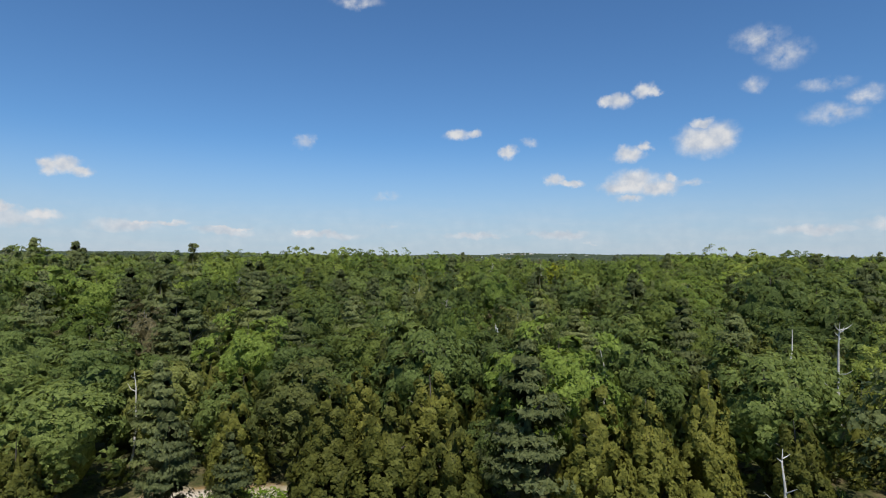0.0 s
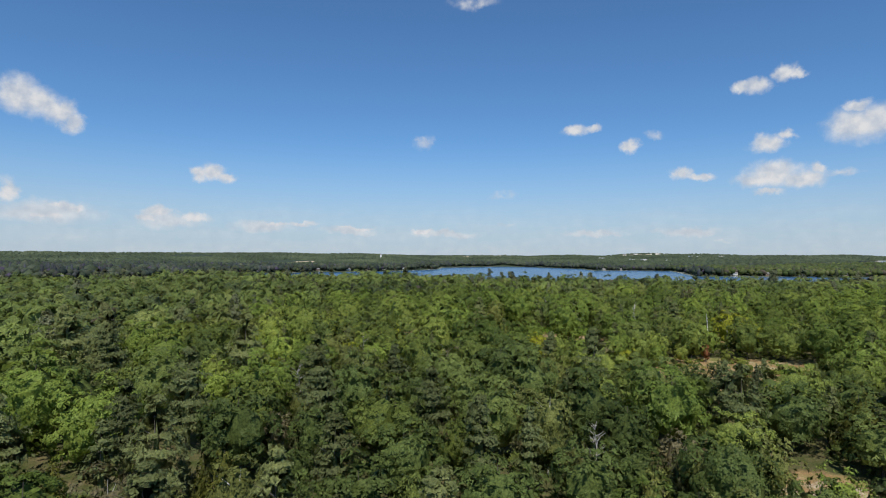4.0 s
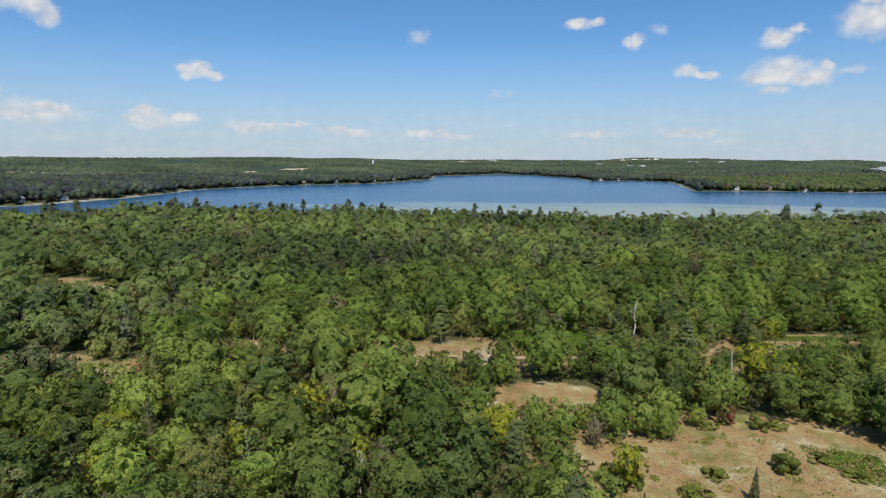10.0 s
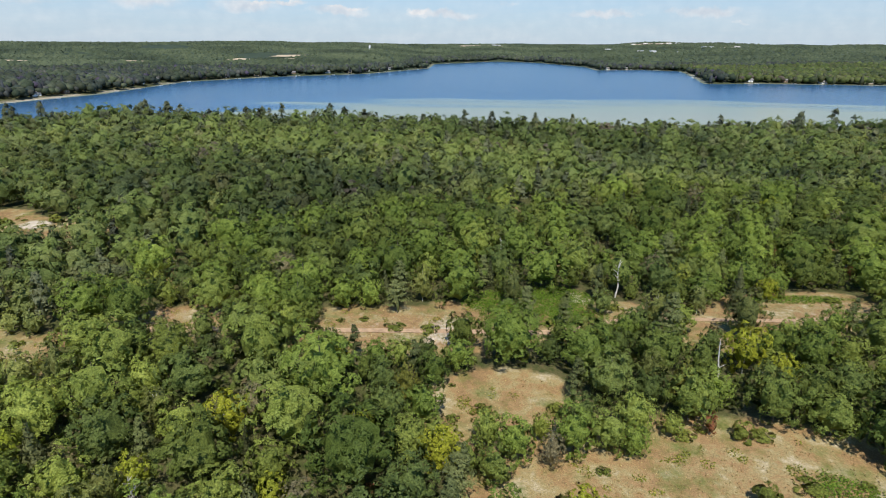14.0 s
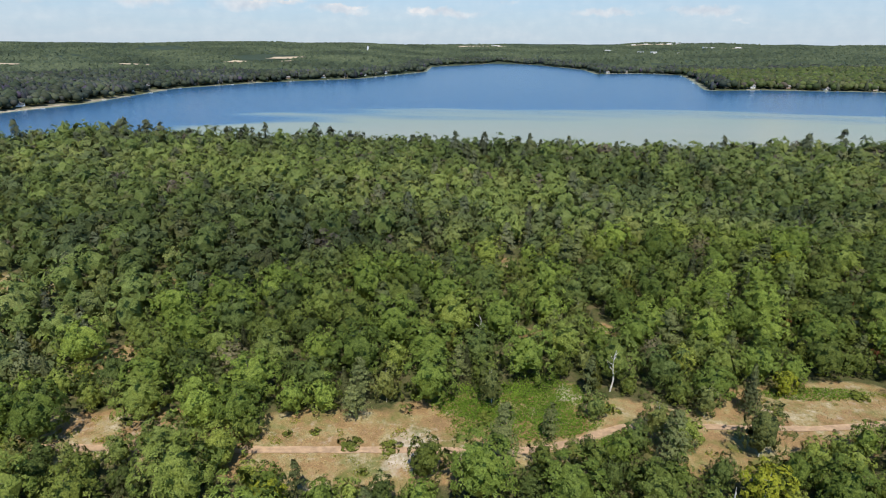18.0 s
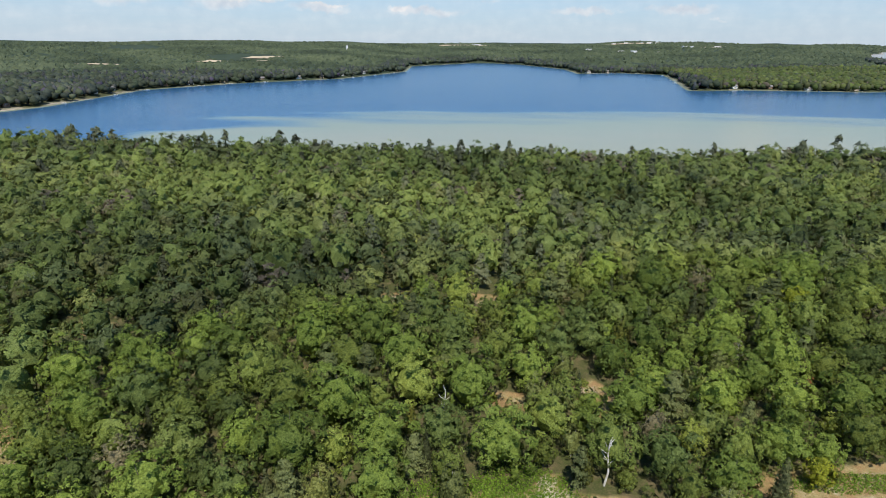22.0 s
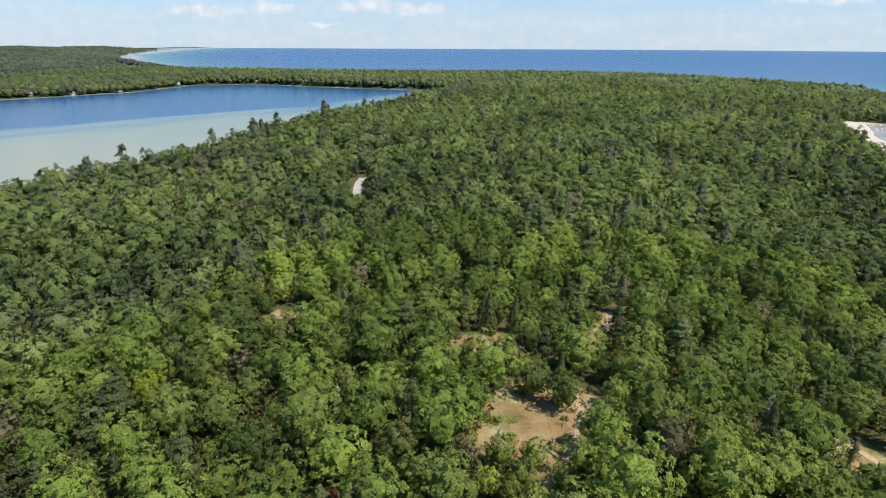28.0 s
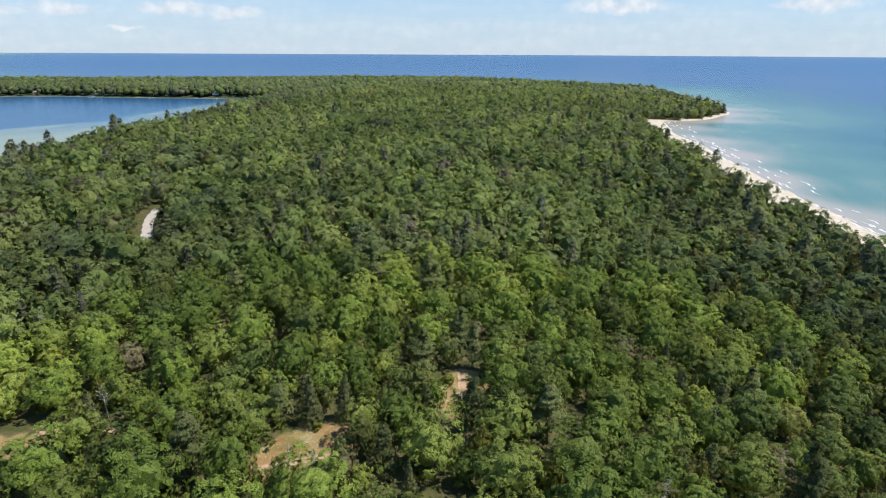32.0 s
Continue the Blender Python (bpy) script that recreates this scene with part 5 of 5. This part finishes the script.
ground_cover("dry_grass_tufts", "dry tan grass tufts in the clearings", [(c[0], c[1], c[2] * 1.1, c[3] * 1.1, c[4]) for c in CLEARINGS if c[5] < 0.75], 1.2, 0.17, 0.18, DRYGRASS, 62)


# ---- far shore: homes, docks, boats, town ----
def box_bm(bm, cx, cy, cz, sx, sy, sz):
    r = bmesh.ops.create_cube(bm, size=1.0)
    bmesh.ops.transform(bm, matrix=Matrix.Translation((cx, cy, cz)) @ Matrix.Diagonal((sx, sy, sz, 1)), verts=r["verts"])
    return r["verts"]


def part(name, bm, mat, parent, label=""):
    me = bpy.data.meshes.new(name)
    bm.to_mesh(me)
    bm.free()
    me.materials.append(mat)
    ob = new(name, me)
    ob.parent = parent
    if label:
        tagged(ob, label)
    return ob


def boxes(name, rows, mat, parent, label="", bevel=0.0):
    bm = bmesh.new()
    for row in rows:
        box_bm(bm, *row)
    if bevel:
        bmesh.ops.bevel(bm, geom=bm.edges[:], offset=bevel, segments=1, affect="EDGES")
    return part(name, bm, mat, parent, label)


SIDING = {"white": plain("white_siding", (0.78, 0.77, 0.74), 0.6, 0, 0.8, 0.06), "tan": plain("tan_siding", (0.5, 0.42, 0.32), 0.7, 0, 0.8, 0.08),
          "brown": plain("brown_siding", (0.26, 0.16, 0.1), 0.7, 0, 0.8, 0.1)}
ROOFING = plain("grey_shingles", (0.2, 0.19, 0.18), 0.9, 0, 1.5, 0.2)
GLASS = plain("window_glass", (0.05, 0.06, 0.07), 0.08, 0, 1.0, 0.1)
DECKWOOD = plain("dock_wood", (0.55, 0.52, 0.47), 0.85, 0, 2.0, 0.15)
HULL = plain("white_hull", (0.82, 0.82, 0.82), 0.3, 0, 1.0, 0.04)
BOATBLUE = plain("dark_blue_hull", (0.03, 0.05, 0.1), 0.3, 0, 1.0, 0.1)


def house_thing(tone, seed):
    """A lakeside home: walls, a pitched roof with eaves, a chimney, a door and windows towards the water (+x)."""
    r = random.Random(seed)
    w, d, h = r.uniform(9, 13), r.uniform(7, 9), r.uniform(3.2, 5.4)
    root = tagged(new("house"), tone + " lakeside house with a grey pitched roof", "house", "houses along the lake shore")
    wall = boxes("wall", [(0, 0, h / 2 - 0.4, d, w, h + 0.8)], SIDING[tone], root)
    bm = bmesh.new()
    e, top = 0.6, h + d * 0.32
    rows = [(-d / 2 - e, h - 0.1), (0, top), (d / 2 + e, h - 0.1), (d / 2 + e, h - 0.35), (0, top - 0.3), (-d / 2 - e, h - 0.35)]
    ends = [[bm.verts.new((x, y, z)) for x, z in rows] for y in (-w / 2 - e, w / 2 + e)]
    for k in range(6):
        bm.faces.new([ends[0][k], ends[0][(k + 1) % 6], ends[1][(k + 1) % 6], ends[1][k]])
    bm.faces.new(ends[0][::-1]), bm.faces.new(ends[1])
    part("roof", bm, ROOFING, root)
    bm = bmesh.new()
    for y in (-w / 2 + 0.01, w / 2 - 0.01):
        q = [bm.verts.new(p) for p in ((-d / 2, y, h), (d / 2, y, h), (0, y, top - 0.35))]
        bm.faces.new(q)
    part("gable", bm, SIDING[tone], root)
    boxes("chimney", [(-d * 0.2, w * 0.25, h + 1.4, 0.7, 0.9, 2.6)], SIDING["brown"], root)
    for k in (-0.32, 0.0, 0.32):
        win = boxes("window", [(d / 2 + 0.04, k * w, h * 0.55, 0.08, 1.7, 1.5)], SIDING["white"], root)
        boxes("pane", [(d / 2 + 0.09, k * w, h * 0.55, 0.05, 1.5, 1.3)], GLASS, win)
    boxes("door", [(d / 2 + 0.05, w * 0.17, 0.95, 0.1, 0.95, 2.05)], SIDING["brown"], root)
    return root


def dock_thing():
    root = tagged(new("dock"), "grey wooden dock standing on posts in shallow water", "dock", "docks along the lake shore")
    for k in range(9):
        boxes("plank_bay", [(k * 2.0 + 1.0, 0, 0.5, 1.94, 1.6, 0.12)], DECKWOOD, root)
    for k in range(5):
        for y in (-0.75, 0.75):
            boxes("post", [(k * 4.4 + 0.4, y, -0.2, 0.16, 0.16, 2.4)], DECKWOOD, root)
    return root


def boat_thing(mat, label):
    """An open motor boat: hull with a raked bow, deck rim, seats, windscreen and outboard motor."""
    root = tagged(new("boat"), label, "boat", "boats")
    bm = bmesh.new()
    rings = []
    for t in np.linspace(0, 1, 7):
        half = 1.1 * (1 - max(0, (t - 0.45) / 0.55) ** 2.2) + 0.02
        x = -3 + 6 * t
        rise = 0.35 * t ** 3
        rings.append([bm.verts.new(p) for p in ((x, -half, 0.75 + rise), (x - 0.25 * t, -half * 0.8, 0.1 + rise), (x - 0.5 * t, 0, -0.25 + rise),
                                                (x - 0.25 * t, half * 0.8, 0.1 + rise), (x, half, 0.75 + rise), (x, half * 0.8, 0.7 + rise), (x - 0.1, 0, 0.3 + rise), (x, -half * 0.8, 0.7 + rise))])
    for a, b in zip(rings, rings[1:]):
        for k in range(8):
            bm.faces.new([a[k], a[(k + 1) % 8], b[(k + 1) % 8], b[k]])
    bm.faces.new(rings[0][::-1]), bm.faces.new(rings[-1])
    part("hull", bm, mat, root)
    boxes("seat", [(-1.2, 0, 0.62, 0.6, 1.5, 0.3)], SIDING["tan"], root, bevel=0.05)
    boxes("windscreen", [(0.5, 0, 1.05, 0.08, 1.5, 0.5)], GLASS, root)
    boxes("outboard_motor", [(-3.2, 0, 0.55, 0.4, 0.45, 1.1)], BOATBLUE, root, bevel=0.08)
    return root


def at_water(thing, x, y, a):
    thing.matrix_basis = Matrix.LocRotScale((x, y, LAKE_Z - 0.05), Euler((0, 0, a)), (1, 1, 1))


homes = [house_thing(t, i) for i, t in enumerate(("white", "tan", "white", "brown"))]
dock = dock_thing()
boat = boat_thing(HULL, "small white motor boat on the water")
for i, (x, y, ux, uy) in enumerate(HOUSES):
    a = math.atan2(uy, ux)
    m = Matrix.LocRotScale((x, y, float(height(x, y)) - 0.1), Euler((0, 0, a + 0.15 * math.sin(i * 2.3))), (1, 1, 1))
    if i < 4:
        homes[i].matrix_basis = m
    else:
        copy_thing(homes[(i * 7) % 4], m)
    sx, sy = x + ux * 16.5 - uy * 5, y + uy * 16.5 + ux * 5
    m = Matrix.LocRotScale((sx, sy, LAKE_Z - 0.05), Euler((0, 0, a)), (1, 1, 1))
    if i == 0:
        dock.matrix_basis = m
    elif i % 3:
        copy_thing(dock, m)
    m = Matrix.LocRotScale((sx + ux * 14 - uy * 3, sy + uy * 14 + ux * 3, LAKE_Z - 0.05), Euler((0, 0, a + 0.1)), (1, 1, 1))
    if i == 0:
        boat.matrix_basis = m
    elif i % 2 == 0:
        copy_thing(boat, m)
at_water(boat_thing(BOATBLUE, "dark motor boat lying off the beach"), 570, 71, 0.4)

shed = tagged(new("building"), "long low white building in the distant town", "building", "buildings of the distant town")
boxes("wall", [(0, 0, 4, 34, 16, 9)], SIDING["white"], shed)
boxes("roof", [(0, 0, 8.8, 35, 17, 0.6)], HULL, shed)
for k in range(5):
    boxes("window", [(-12 + 6 * k, -8.06, 4.5, 3, 0.12, 2)], GLASS, shed)
rnd = np.random.RandomState(5)
for i in range(22):
    cx, cy = [(560, 4480), (994, 3990), (-420, 4560), (420, 3600)][i % 4]
    x, y = cx + rnd.uniform(-190, 190), cy + rnd.uniform(-40, 70)
    k = rnd.uniform(0.6, 1.3)
    m = Matrix.LocRotScale((x, y, float(height(x, y)) + 2.5), Euler((0, 0, rnd.uniform(-0.5, 0.5))), (k, k, k))
    if i == 0:
        shed.matrix_basis = m
    else:
        copy_thing(shed, m)


def silo():
    root = tagged(new("silo"), "tall white silo above distant woods", "silo")
    v, f = tube([(0, 0, -3), (0, 0, 12), (0, 0, 24)], [5, 5, 5], 14)
    new("body", mesh_from("body", v, f, HULL, True)).parent = root
    v, f = tube([(0, 0, 24), (0, 0, 26.5), (0, 0, 27.4)], [5.2, 3.4, 0.3], 14)
    new("dome", mesh_from("dome", v, f, ROOFING, True)).parent = root
    root.matrix_basis = Matrix.Translation((-1041, 3331, float(height(-1041, 3331))))


silo()


def build_foam():
    """Breaking crests along the beach."""
    p = np.array(SEA_SHORE[4:13], float)
    s = np.concatenate([[0], np.cumsum(np.hypot(*np.diff(p, axis=0).T))])
    rnd = np.random.RandomState(8)
    vs, fs, o = [], [], 0
    for _ in range(170):
        c, ln = rnd.uniform(0, s[-1]), rnd.uniform(4, 22)
        off = -rnd.choice([2.5, 9, 17, 27], p=[0.4, 0.25, 0.2, 0.15]) + rnd.randn() * 1.2
        q = np.linspace(c - ln / 2, c + ln / 2, 9)
        x, y = np.interp(q, s, p[:, 0]), np.interp(q, s, p[:, 1])
        tx, ty = np.interp(c + 8, s, p[:, 0]) - np.interp(c - 8, s, p[:, 0]), np.interp(c + 8, s, p[:, 1]) - np.interp(c - 8, s, p[:, 1])
        k = np.hypot(tx, ty) + 1e-6
        nx, ny = -ty / k, tx / k
        sd = float(sea_distance(np.array(x.mean()), np.array(y.mean())))
        e = off - sd + 0.7 * np.sin(q * 0.5 + c)
        w = 0.55 * np.sin(np.linspace(0, np.pi, 9)) * rnd.uniform(0.5, 1.4, 9) + 0.03
        for sgn in (-1, 1):
            vs.append(np.stack([x + nx * (e + sgn * w), y + ny * (e + sgn * w), np.full(9, LAKE_Z - 0.05)], -1))
        i = np.arange(8)
        fs.append(np.stack([o + i, o + i + 1, o + 9 + i + 1, o + 9 + i], -1))
        o += 18
    me = mesh_from("wave_crests", np.concatenate(vs), np.concatenate(fs), FOAM)
    tagged(new("wave_crests", me), "white breaking wave crests along the sandy beach", "waves", kind="stuff")


build_foam()
